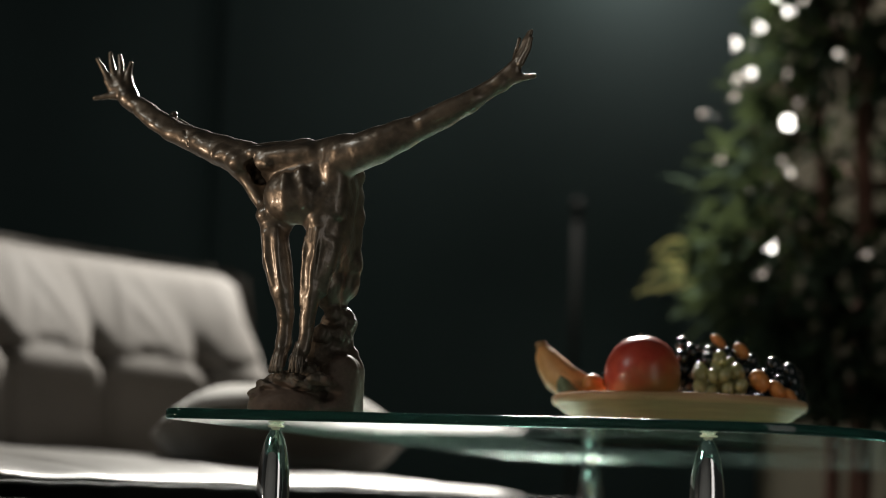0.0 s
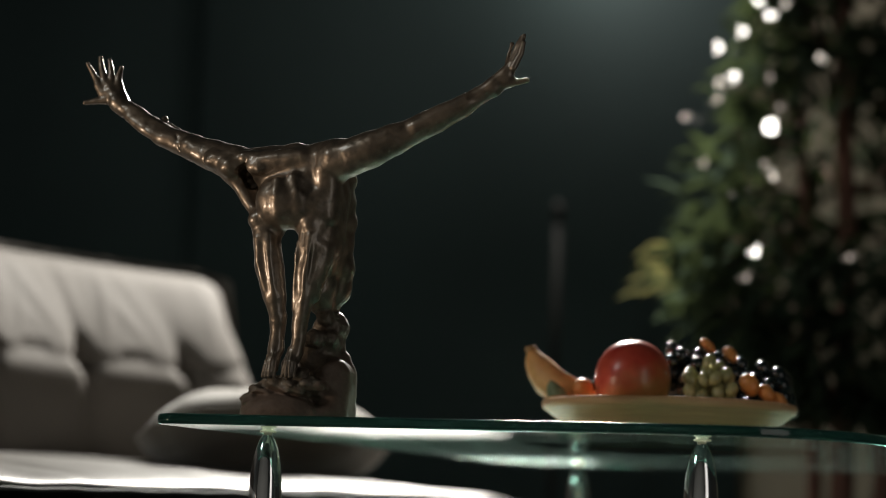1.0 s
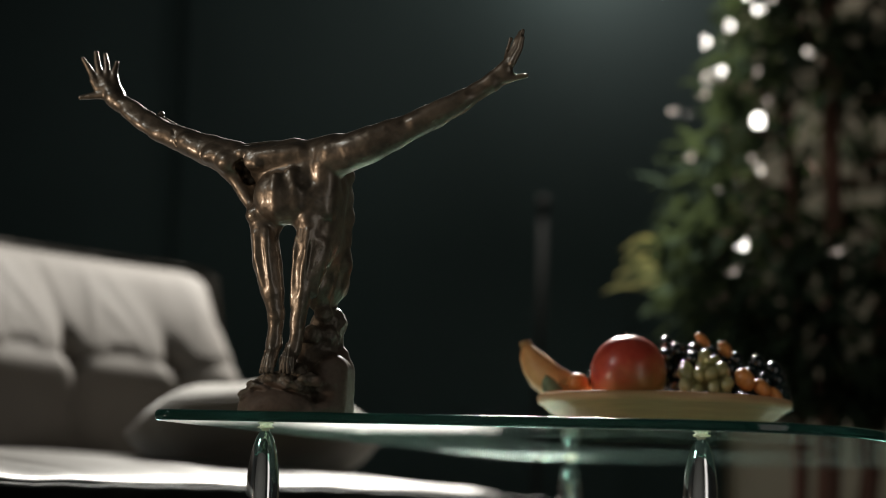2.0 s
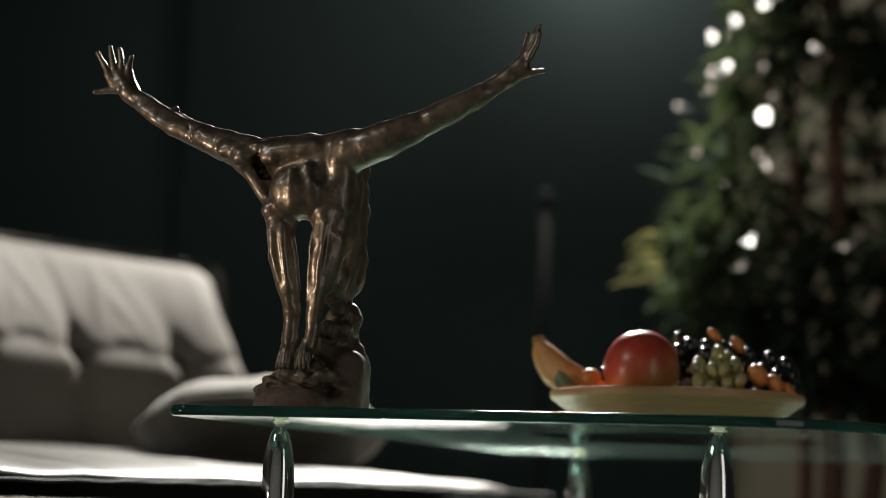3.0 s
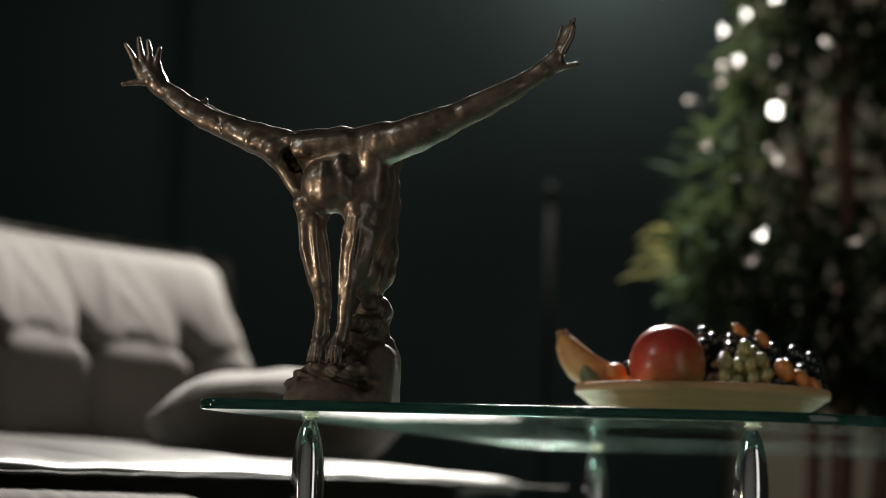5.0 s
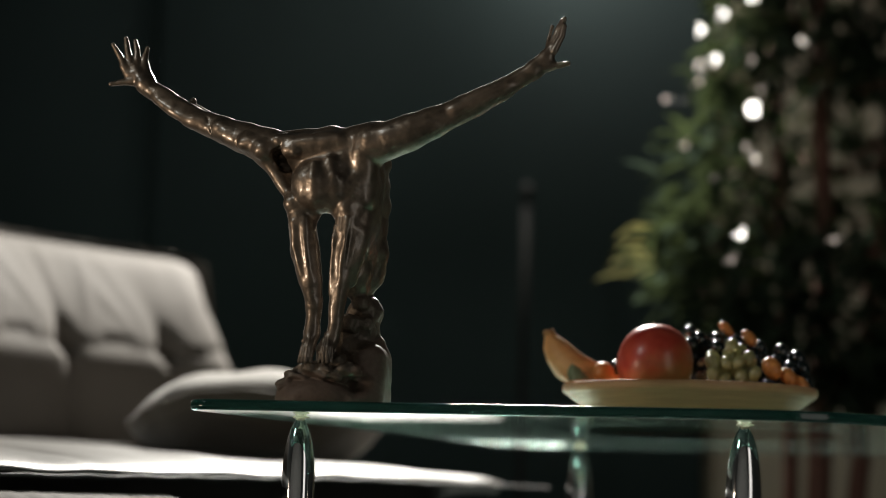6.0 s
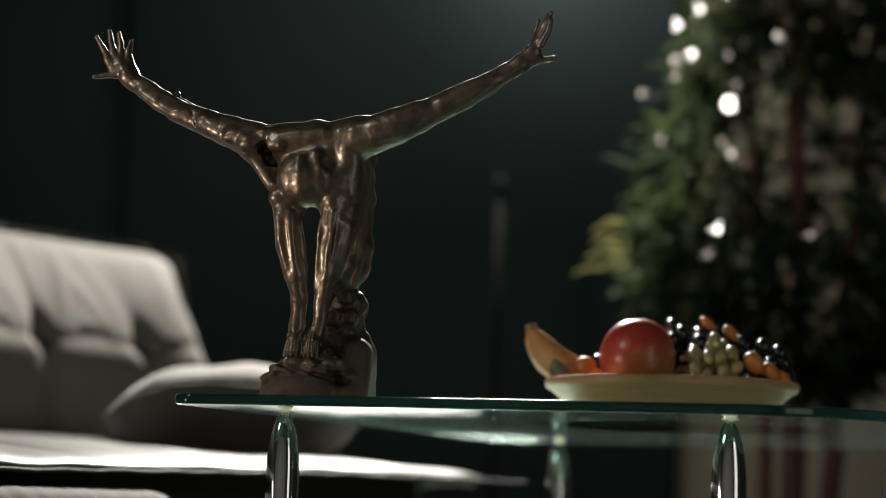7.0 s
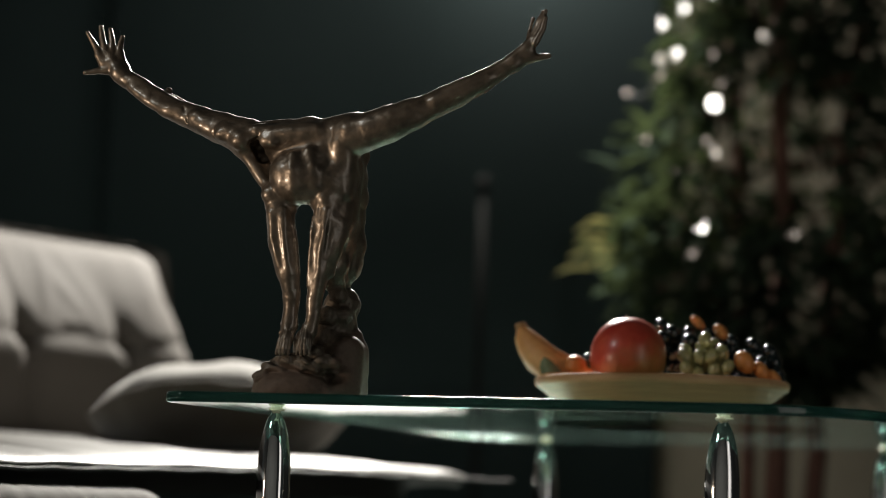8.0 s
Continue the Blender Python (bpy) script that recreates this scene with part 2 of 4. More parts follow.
# ---- room ----
def panel(name, x0, x1, y0, y1, z0, z1, mat, label, smooth=False, bm=None):
    if bm is None:
        bm = box(bmesh.new(), (x1 - x0, y1 - y0, z1 - z0), pose((x0 + x1) / 2, (y0 + y1) / 2, (z0 + z1) / 2))
    ob = part(name, bm, mat, smooth=smooth)
    return tagged(ob, label, name.split("_")[0], kind="structure")


panel("floor", -2.9, 2.7, -3.6, 3.0, -0.1, 0.0, floor_stuff, "dark grey-green matt studio floor")
panel("ceiling", -2.9, 2.7, -3.6, 3.0, 2.7, 2.8, dark_wall, "dark matt ceiling")
panel("wall_west", -2.9, -2.8, -3.5, 2.86, 0, 2.7, dark_wall, "dark grey painted wall")
panel("wall_east", 2.6, 2.7, -3.5, 2.86, 0, 2.7, dark_wall, "dark grey painted wall")
# unseen; lighter than the other walls so it bounces fill onto the statue
panel("wall_south", -2.9, 2.7, -3.6, -3.5, 0, 2.7, grey_wall, "unseen mid grey wall behind the camera, bouncing fill light")
panel("wall_north", -2.9, 2.7, 2.86, 3.0, 0, 2.7, tan_wall, "tan painted wall in shade")


def curtain(x0, x1, folds):
    bm = bmesh.new()
    n = int((x1 - x0) / 0.02)
    rows = []
    for k in range(n + 1):
        x = x0 + (x1 - x0) * k / n
        y = 2.80 + 0.012 * math.sin(x * folds) + 0.012 * noise.noise(Vector((x * 2.1, 0, 0)))
        rows.append([bm.verts.new((x, y, 0.01)), bm.verts.new((x, y, 2.66)), bm.verts.new((x, y + 0.006, 2.66)), bm.verts.new((x, y + 0.006, 0.01))])
    for a, b in zip(rows, rows[1:]):
        for i in range(4):
            j = (i + 1) % 4
            bm.faces.new((a[i], b[i], b[j], a[j]))
    bm.faces.new(rows[0])
    bm.faces.new(rows[-1][::-1])
    return tagged(part("backdrop_curtain", bm, drape), "dark grey cloth drape hanging against the wall", "curtain")


curtain(-2.7, -1.262, 9)
curtain(-1.25, 0.17, 7)

# slim stand in front of the drape
stand = thing("stand", "slim dark metal stand in front of the drape", "stand", at=pose(-0.205, 2.42, 0))
bm = bmesh.new()
tube(bm, [(0, 0, 0.06), (0, 0, 0.72), (0, 0, 1.05)], [0.010, 0.009, 0.009], 12)
part("pole", bm, dark_metal, stand)
part("cap", lathe(bmesh.new(), [(0, 1.045), (0.011, 1.05), (0.013, 1.06), (0.011, 1.08), (0, 1.085)], 16), dark_metal, stand)
part("base", lathe(bmesh.new(), [(0, 0), (0.14, 0), (0.14, 0.012), (0.02, 0.05), (0.016, 0.08), (0, 0.08)], 24), dark_metal, stand)

# ---- sofa: s runs along it, c across it, both from one corner point ----
SOFA = Matrix(((0.92, 0.39, 0, 0), (-0.39, 0.92, 0, 0), (0, 0, 1, 0), (0, 0, 0, 1)))
sofa = thing("sofa", "grey leather sofa with a button-tufted back, no arms", "sofa", at=SOFA)
S0, S1, BACK = -0.9, 1.13, 1.180
COL, FIRST = 0.23, 1.035


def bow(s):
    """The back is slack: it bows away from its end and comes forward again at it."""
    return 0.34 * (max(0.35, s) - 0.80) ** 2 - 0.010


def tuft_wave(s, z):
    """Bulge of the tufted back: long puffs above the row of buttons, short round ones below, and a dimple at each button."""
    dx = (s + 0.23 * (z - 0.62) - FIRST) / COL
    off = (dx - round(dx)) * COL
    arch = abs(math.sin(math.pi * dx))
    crease = 0.608 + 0.016 * arch ** 0.7
    up = z - crease
    if up < 0:
        u = min(1.0, -up / 0.2)
        puff = 0.006 + 0.018 * math.sin(0.5 * math.pi * min(1, u * 1.7)) * (0.5 + 0.5 * arch ** 0.6) - 0.030 * u ** 1.6
        dimple = 0.031 * math.exp(-(off / 0.024) ** 2 - (up / 0.020) ** 2)
        seam = 0.011 * math.exp(-(off / 0.014) ** 2) * (1 - 0.4 * u)
        return puff - dimple - seam
    v = up / 0.19
    puff = 0.006 * arch ** 0.7 * (1 - 0.6 * v) + 0.006
    dimple = 0.020 * math.exp(-(off / (0.018 - 0.007 * min(1, v * 2))) ** 2 - (up / 0.031) ** 2)
    seam = 0.0055 * math.exp(-(off / 0.014) ** 2) * max(0.2, 1 - 0.8 * v)
    fan = off / (0.5 + v)
    folds = 0.0032 * noise.noise(Vector((fan * 42 + 9 * round(dx), z * 2.2, 0))) * min(1, v * 3)
    return puff - dimple - seam + folds + 0.003 * noise.noise(Vector((s * 8, z * 8, 2)))


def sofa_back():
    bm = bmesh.new()
    loops = []
    ns = 210
    for i in range(ns + 1):
        s = S0 + (BACK - S0) * i / ns
        end = min(s - S0, BACK - s)
        lip = 0.060 * (1 - math.sqrt(max(0, 1 - (1 - min(1, end / 0.075)) ** 2)))
        loop = []
        ramp = min(1, max(0, (s - 0.99) / 0.155))
        for j in range(41):
            z = 0.40 + 0.405 * j / 40
            top = max(0.0, (z - 0.768) / 0.037)
            lean = 0.012 * math.sin(math.pi * min(1, (z - 0.4) / 0.18)) + 0.26 * max(0, z - 0.59) + 1.2 * max(0, z - 0.59) ** 2
            c = -1.19 + bow(s) - lean + tuft_wave(s, min(z, 0.79)) * (1 - 0.6 * top) - 0.035 * (1 - math.sqrt(max(0, 1 - top * top))) - lip
            loop.append(bm.verts.new((c, s + ramp * (0.036 * max(0, (z - 0.70) / 0.10) + 0.050 * max(0, (0.74 - z) / 0.24)), z - 0.3 * lip * top)))
        for z, c in ((0.810, -1.31), (0.804, -1.36), (0.76, -1.39), (0.40, -1.33)):
            loop.append(bm.verts.new((c + bow(s) + 0.4 * lip, s + 0.03 * ramp, z - 0.3 * lip)))
        loops.append(loop)
    for a, b in zip(loops, loops[1:]):
        for j in range(len(a)):
            k = (j + 1) % len(a)
            bm.faces.new((a[j], b[j], b[k], a[k]))
    bm.faces.new(loops[0])
    bm.faces.new(loops[-1][::-1])
    return bm


def sofa_seat():
    bm = bmesh.new()
    loops = []
    ns, nc = 120, 44
    for i in range(ns + 1):
        s = S0 + (S1 - S0) * i / ns
        end = min(s - S0, S1 - s)
        lip = (1 - min(1, end / 0.07)) ** 2
        a = abs(math.sin(math.pi * (s - FIRST) / (2 * COL)))
        corner = max(0.0, (s - 0.90) / 0.23) ** 2
        top, low = [], []
        for j in range(nc + 1):
            q = 0.82 * (1 - j / nc) ** 1.7
            q = q * (1 - 0.12 * corner)
            c = -0.40 - 0.125 * corner - q
            sag = 0.009 * min(1, max(0, s / 0.6))
            z = 0.375 + 0.063 * (q / 0.78) ** 0.45 + sag * max(0, 1 - q / 0.2) + 0.008 * (a ** 0.4 - 0.7) * min(1, q * 8) - 0.012 * lip - 0.042 * (1 - min(1, (S1 - s) / 0.4)) ** 1.3 * min(1, q * 5)
            z += 0.003 * noise.noise(Vector((s * 11, c * 11, 3)))
            top.append(bm.verts.new((c, s, z)))
            low.append(bm.verts.new((c, s, z - 0.003 if j == nc else z - 0.006 if q < 0.12 else 0.345)))
        loops.append(top + low[::-1])
    for a, b in zip(loops, loops[1:]):
        for j in range(len(a)):
            k = (j + 1) % len(a)
            bm.faces.new((a[j], b[j], b[k], a[k]))
    bm.faces.new(loops[0])
    bm.faces.new(loops[-1][::-1])
    return bm


part("backrest", sofa_back(), leather, sofa)
part("seat", sofa_seat(), pale_leather, sofa, "pale grey leather seat cushion")
bm = bmesh.new()
box(bm, (0.78, 1.96, 0.20), pose(-0.82, 0.11, 0.235), 0.02)
part("base", bm, piping_cloth, sofa, "black cloth-covered base frame")
bm, edge_line = bmesh.new(), []
for k in range(80):
    s = S0 + 0.02 + 2.0 * k / 80
    loops_line = (-0.398, s, 0.3705 + 0.011 * min(1, max(0, s / 0.6)) + 0.0008 * math.sin(k * 1.7))
    edge_line.append(loops_line)
tube(bm, edge_line, [0.0028] * 80, 6)
part("piping", bm, piping_cloth, sofa)
bm = bmesh.new()
rings = 150
roll = [(-0.396 - 0.02 * max(0, (k - 140) / 10) ** 2, S0 + 1.16 * k / (rings - 1), 0.312) for k in range(rings)]
girth = [0.0415 + 0.0012 * noise.noise(Vector((k * 0.45, 0, 0))) + 0.0011 * noise.noise(Vector((k * 1.3, 4, 0))) for k in range(rings)]
tube(bm, roll, [g * (1 - 0.5 * max(0, (k - 140) / 10) ** 2) for k, g in enumerate(girth)], 18)
part("front_roll", bm, leather, sofa, "gathered grey leather roll along the front")
button = lathe(bmesh.new(), [(0, 0.006), (0.008, 0.004), (0.011, 0), (0.009, -0.004), (0, -0.005)], 12)
button_mesh = mesh_from(button, "button", leather)
for k in range(8):
    s = FIRST - COL * k
    b = new("button", button_mesh)
    b.parent = sofa
    b.matrix_basis = pose(-1.222 + bow(s), s, 0.612, 0, 90, 0)
for s in (S0 + 0.12, S1 - 0.12):
    for c in (-1.1, -0.55):
        part("leg", lathe(bmesh.new(), [(0, 0), (0.018, 0), (0.026, 0.14), (0, 0.14)], 12), chrome, sofa, "short chrome foot", at=pose(c, s, 0))


# round cushion on the sofa's end
def cushion():
    bm = bmesh.new()
    ring_count, turns = 22, 56
    rows = []
    for k in range(ring_count + 1):
        v = -math.pi / 2 + math.pi * k / ring_count
        ring = []
        for i in range(turns):
            a = 2 * math.pi * i / turns
            point = max(0.0, math.cos(4 * a))
            q = max(0.0, math.cos(v)) ** (0.6 + 0.3 * point)
            corner = 1 + 0.04 * math.cos(4 * a)
            pucker = 1 + 0.012 * math.sin(a * 17) * (1 - abs(math.sin(v)))
            r = 0.196 * q * corner * pucker
            z = 0.068 * (0.4 * math.sin(v) + 0.6 * math.sin(v) * abs(math.sin(v))) * (1 + 0.12 * math.cos(v)) + 0.004 * noise.noise(Vector((math.cos(a) * 3 * q, math.sin(a) * 3 * q, v)))
            ring.append(bm.verts.new((r * math.cos(a), r * math.sin(a), z)))
        rows.append(ring)
    for a, b in zip(rows, rows[1:]):
        for i in range(turns):
            j = (i + 1) % turns
            bm.faces.new((a[i], a[j], b[j], b[i]))
    bmesh.ops.remove_doubles(bm, verts=bm.verts[:], dist=0.0005)
    return bm


pillow = part("pillow", cushion(), pillow_cloth, at=SOFA @ pose(-0.757, 0.795, 0.466, -12, -4, 24))
rim = []
for i in range(113):
    a = 2 * math.pi * i / 112
    r = 0.196 * (1 + 0.04 * math.cos(4 * a)) * (1 + 0.012 * math.sin(a * 17)) + 0.001
    rim.append((r * math.cos(a), r * math.sin(a), 0.004 * noise.noise(Vector((math.cos(a) * 3, math.sin(a) * 3, 0)))))
part("piping", tube(bmesh.new(), rim, [0.0034] * len(rim), 8, caps=False), pillow_cloth, pillow, "corded cream edge piping")
tagged(pillow, "plump cream cloth cushion lying on the sofa seat", "cushion")

# ---- glass table ----
TOP, UNDER = 0.452, 0.441


def rounded_outline(corners):
    """Corner points with radii, turned into a smooth closed outline."""
    out = []
    n = len(corners)
    for i, (x, y, r) in enumerate(corners):
        p = Vector((x, y))
        a = (Vector(corners[i - 1][:2]) - p).normalized()
        b = (Vector(corners[(i + 1) % n][:2]) - p).normalized()
        half = a.angle(b) / 2
        d = r / math.tan(half)
        centre = p + (a + b).normalized() * (r / math.sin(half))
        start, end = p + a * d - centre, p + b * d - centre
        sweep = start.angle_signed(end)
        steps = 16 if r > 0.05 else 8
        for k in range(steps + 1):
            v = start.copy()
            v.rotate(Matrix.Rotation(-sweep * k / steps, 2))
            out.append(centre + v)
    return out


def glass_top():
    bm = bmesh.new()
    line = rounded_outline([(-0.130, -0.055, 0.026), (0.60, -0.06, 0.20), (0.76, 1.03, 0.16), (0.03, 1.03, 0.12)])
    fine = []
    for p, q in zip(line, line[1:] + line[:1]):
        parts = max(1, int((q - p).length / 0.02))
        fine += [p.lerp(q, k / parts) for k in range(parts)]
    line = fine
    mid = sum(line, Vector((0, 0))) / len(line)
    levels = []
    turns = [0.0035 * (1 - math.cos(math.radians(a))) for a in (90, 72, 54, 36, 18, 0)]
    rises = [0.0035 * (1 - math.sin(math.radians(a))) for a in (90, 72, 54, 36, 18, 0)]
    rows = [(UNDER + r, i) for i, r in zip(turns, rises)]
    for z, inset in rows + [(TOP - r, i) for i, r in zip(turns[::-1], rises[::-1])]:
        levels.append([bm.verts.new((p.x - inset * (p - mid).normalized().x, p.y - inset * (p - mid).normalized().y, z)) for p in line])
    for a, b in zip(levels, levels[1:]):
        for i in range(len(a)):
            j = (i + 1) % len(a)
            bm.faces.new((a[i], a[j], b[j], b[i]))
    bm.faces.new(levels[0][::-1])
    bm.faces.new(levels[-1])
    return bm


table = thing("coffee_table", "glass coffee table with green-edged top on chrome legs", "table", at=pose(0, 0, 0))
top = part("tabletop", glass_top(), [glass, edge_glass], table, "clear glass top with green polished edge", sharp=40)
for p in top.data.polygons:
    flat = abs(p.normal.z) > 0.995
    p.material_index, p.use_smooth = (0, False) if flat else (1, True)
top.visible_shadow = False
leg_profile = [(0, 0), (0.022, 0), (0.022, 0.006), (0.0172, 0.012), (0.0177, 0.2), (0.0177, 0.36)]
leg_profile += [(max(0.0045, 0.0177 * math.sqrt(1 - (1 - u / 24) ** 2)), 0.4375 - 0.07 * u / 24) for u in range(23, -1, -1)] + [(0, 0.4375)]
leg_mesh = mesh_from(lathe(bmesh.new(), leg_profile, 40), "leg", chrome)
wash = bmesh.new()
lathe(wash, [(0, 0.4375), (0.0075, 0.4375), (0.0088, 0.4385), (0.0084, 0.4395), (0.0064, 0.4398), (0.0062, 0.441), (0, 0.441)], 18, wobble=0.25)
wash_mesh = mesh_from(wash, "washer", washer_plastic)
for x, y in ((-0.024, 0.026), (0.443, -0.004), (0.155, 0.855), (0.632, 0.86)):
    leg = new("leg", leg_mesh)
    leg.parent, leg.matrix_basis = table, pose(x, y, 0)
    washer = new("washer", wash_mesh)
    washer.parent = leg


# ---- statue: one cast form, blended out of limbs and masses ----
class Clay:
    """A block of distances that forms are pressed together in, in centimetres; skin() gives its surface."""

    def __init__(self, low, high, step):
        self.low, self.step = np.array(low, float), step
        self.count = np.ceil((np.array(high, float) - self.low) / step).astype(int) + 1
        self.field = np.full(self.count, 4.0, np.float32)

    def window(self, low, high):
        a = np.clip(np.floor((np.array(low) - self.low) / self.step).astype(int), 0, self.count - 1)
        b = np.clip(np.ceil((np.array(high) - self.low) / self.step).astype(int) + 1, 1, self.count)
        cut = tuple(slice(i, j) for i, j in zip(a, b))
        axes = [self.low[k] + self.step * np.arange(a[k], b[k]) for k in range(3)]
        return cut, np.meshgrid(*axes, indexing="ij")

    def press(self, cut, d, soft, carve=False):
        f = self.field[cut]
        if carve:
            h = np.clip(0.5 - 0.5 * (f + d) / soft, 0, 1)
            self.field[cut] = f * (1 - h) - d * h + soft * h * (1 - h)
        else:
            h = np.clip(0.5 + 0.5 * (f - d) / soft, 0, 1)
            self.field[cut] = f * (1 - h) + d * h - soft * h * (1 - h)

    def limb(self, rows, soft=0.5, carve=False):
        """A rounded tapering length through rows of x, y, z, radius."""
        pts = np.array(rows, float)
        reach = pts[:, 3].max() + soft + 0.6
        cut, (x, y, z) = self.window(pts[:, :3].min(0) - reach, pts[:, :3].max(0) + reach)
        d = np.full(x.shape, 9.0)
        for p, q in zip(pts, pts[1:]):
            ab = q[:3] - p[:3]
            t = np.clip(((x - p[0]) * ab[0] + (y - p[1]) * ab[1] + (z - p[2]) * ab[2]) / max(1e-6, ab @ ab), 0, 1)
            e = t * t * (3 - 2 * t)
            d = np.minimum(d, np.sqrt((x - p[0] - t * ab[0]) ** 2 + (y - p[1] - t * ab[1]) ** 2 + (z - p[2] - t * ab[2]) ** 2) - (p[3] + (q[3] - p[3]) * e))
        self.press(cut, d, soft, carve)

    def mass(self, c, r, soft=0.5, carve=False, rough=0.0, freq=1.0):
        c, r = np.array(c, float), np.array(r, float)
        cut, (x, y, z) = self.window(c - r - soft - 0.6, c + r + soft + 0.6)
        u = np.sqrt(((x - c[0]) / r[0]) ** 2 + ((y - c[1]) / r[1]) ** 2 + ((z - c[2]) / r[2]) ** 2)
        d = (u - 1) * r.min()
        if rough:
            d = d + rough * (np.sin(freq * x + 1.3 * np.sin(freq * 0.8 * z + 1)) * np.sin(freq * 1.1 * z + 1.7 * np.sin(freq * 0.7 * y)) * np.cos(freq * 0.9 * y + x))
        self.press(cut, d, soft, carve)

    def slab(self, c, half, bend=0.4, soft=0.4):
        c, half = np.array(c, float), np.array(half, float)
        cut, (x, y, z) = self.window(c - half - soft - 0.6, c + half + soft + 0.6)
        q = [np.abs(v - c[k]) - half[k] + bend for k, v in enumerate((x, y, z))]
        d = np.sqrt(sum(np.maximum(v, 0) ** 2 for v in q)) + np.minimum(np.maximum(np.maximum(q[0], q[1]), q[2]), 0) - bend
        self.press(cut, d, soft)

    def work(self, depth, freq):
        """Presses shallow dents of one size into the whole form."""
        x, y, z = [(self.low[k] + self.step * np.arange(self.count[k])).astype(np.float32) * freq for k in range(3)]
        x, y, z = x[:, None, None], y[None, :, None], z[None, None, :]
        wave = np.sin(x + 1.7 * np.sin(0.9 * z + 0.6 * y)) * np.cos(1.1 * z + 1.4 * np.sin(0.8 * x - y)) + 0.5 * np.sin(1.9 * y + 1.3 * z - 0.7 * x)
        self.field += (depth * wave).astype(np.float32)

    def skin(self):
        """Surface nets: a point in each cell that the surface passes, a quad across each edge that it crosses."""
        f = self.field
        inside = f < 0
        n = np.array(f.shape) - 1
        some = np.zeros(n, np.int8)
        corners = [(i, j, k) for i in (0, 1) for j in (0, 1) for k in (0, 1)]
        for i, j, k in corners:
            some += inside[i:n[0] + i, j:n[1] + j, k:n[2] + k]
        cells = np.argwhere((some > 0) & (some < 8))
        index = np.full(n, -1, np.int64)
        index[tuple(cells.T)] = np.arange(len(cells))
        total, hits = np.zeros((len(cells), 3)), np.zeros(len(cells))
        for a in corners:
            for axis in range(3):
                if a[axis]:
                    continue
                b = list(a)
                b[axis] = 1
                fa, fb = f[tuple((cells + a).T)], f[tuple((cells + b).T)]
                cross = (fa < 0) != (fb < 0)
                t = np.where(cross, fa / np.where(cross, fa - fb, 1), 0)
                p = np.array(a, float)[None, :].repeat(len(cells), 0)
                p[:, axis] += t
                total += p * cross[:, None]
                hits += cross
        verts = (cells + total / hits[:, None]) * self.step + self.low
        quads = []
        for axis in range(3):
            u, v = (axis + 1) % 3, (axis + 2) % 3
            lo = [slice(None)] * 3
            hi = [slice(None)] * 3
            lo[axis], hi[axis] = slice(0, -1), slice(1, None)
            change = np.argwhere(inside[tuple(lo)] != inside[tuple(hi)])
            ok = (change[:, u] > 0) & (change[:, v] > 0) & (change[:, u] < n[u]) & (change[:, v] < n[v])
            change = change[ok]
            ring = []
            for du, dv in ((1, 1), (0, 1), (0, 0), (1, 0)):
                c = change.copy()
                c[:, u] -= du
                c[:, v] -= dv
                ring.append(index[tuple(c.T)])
            q = np.stack(ring, 1)
            flip = ~inside[tuple(change.T)]
            q[flip] = q[flip][:, ::-1]
            quads.append(q)
        return verts, np.concatenate(quads)


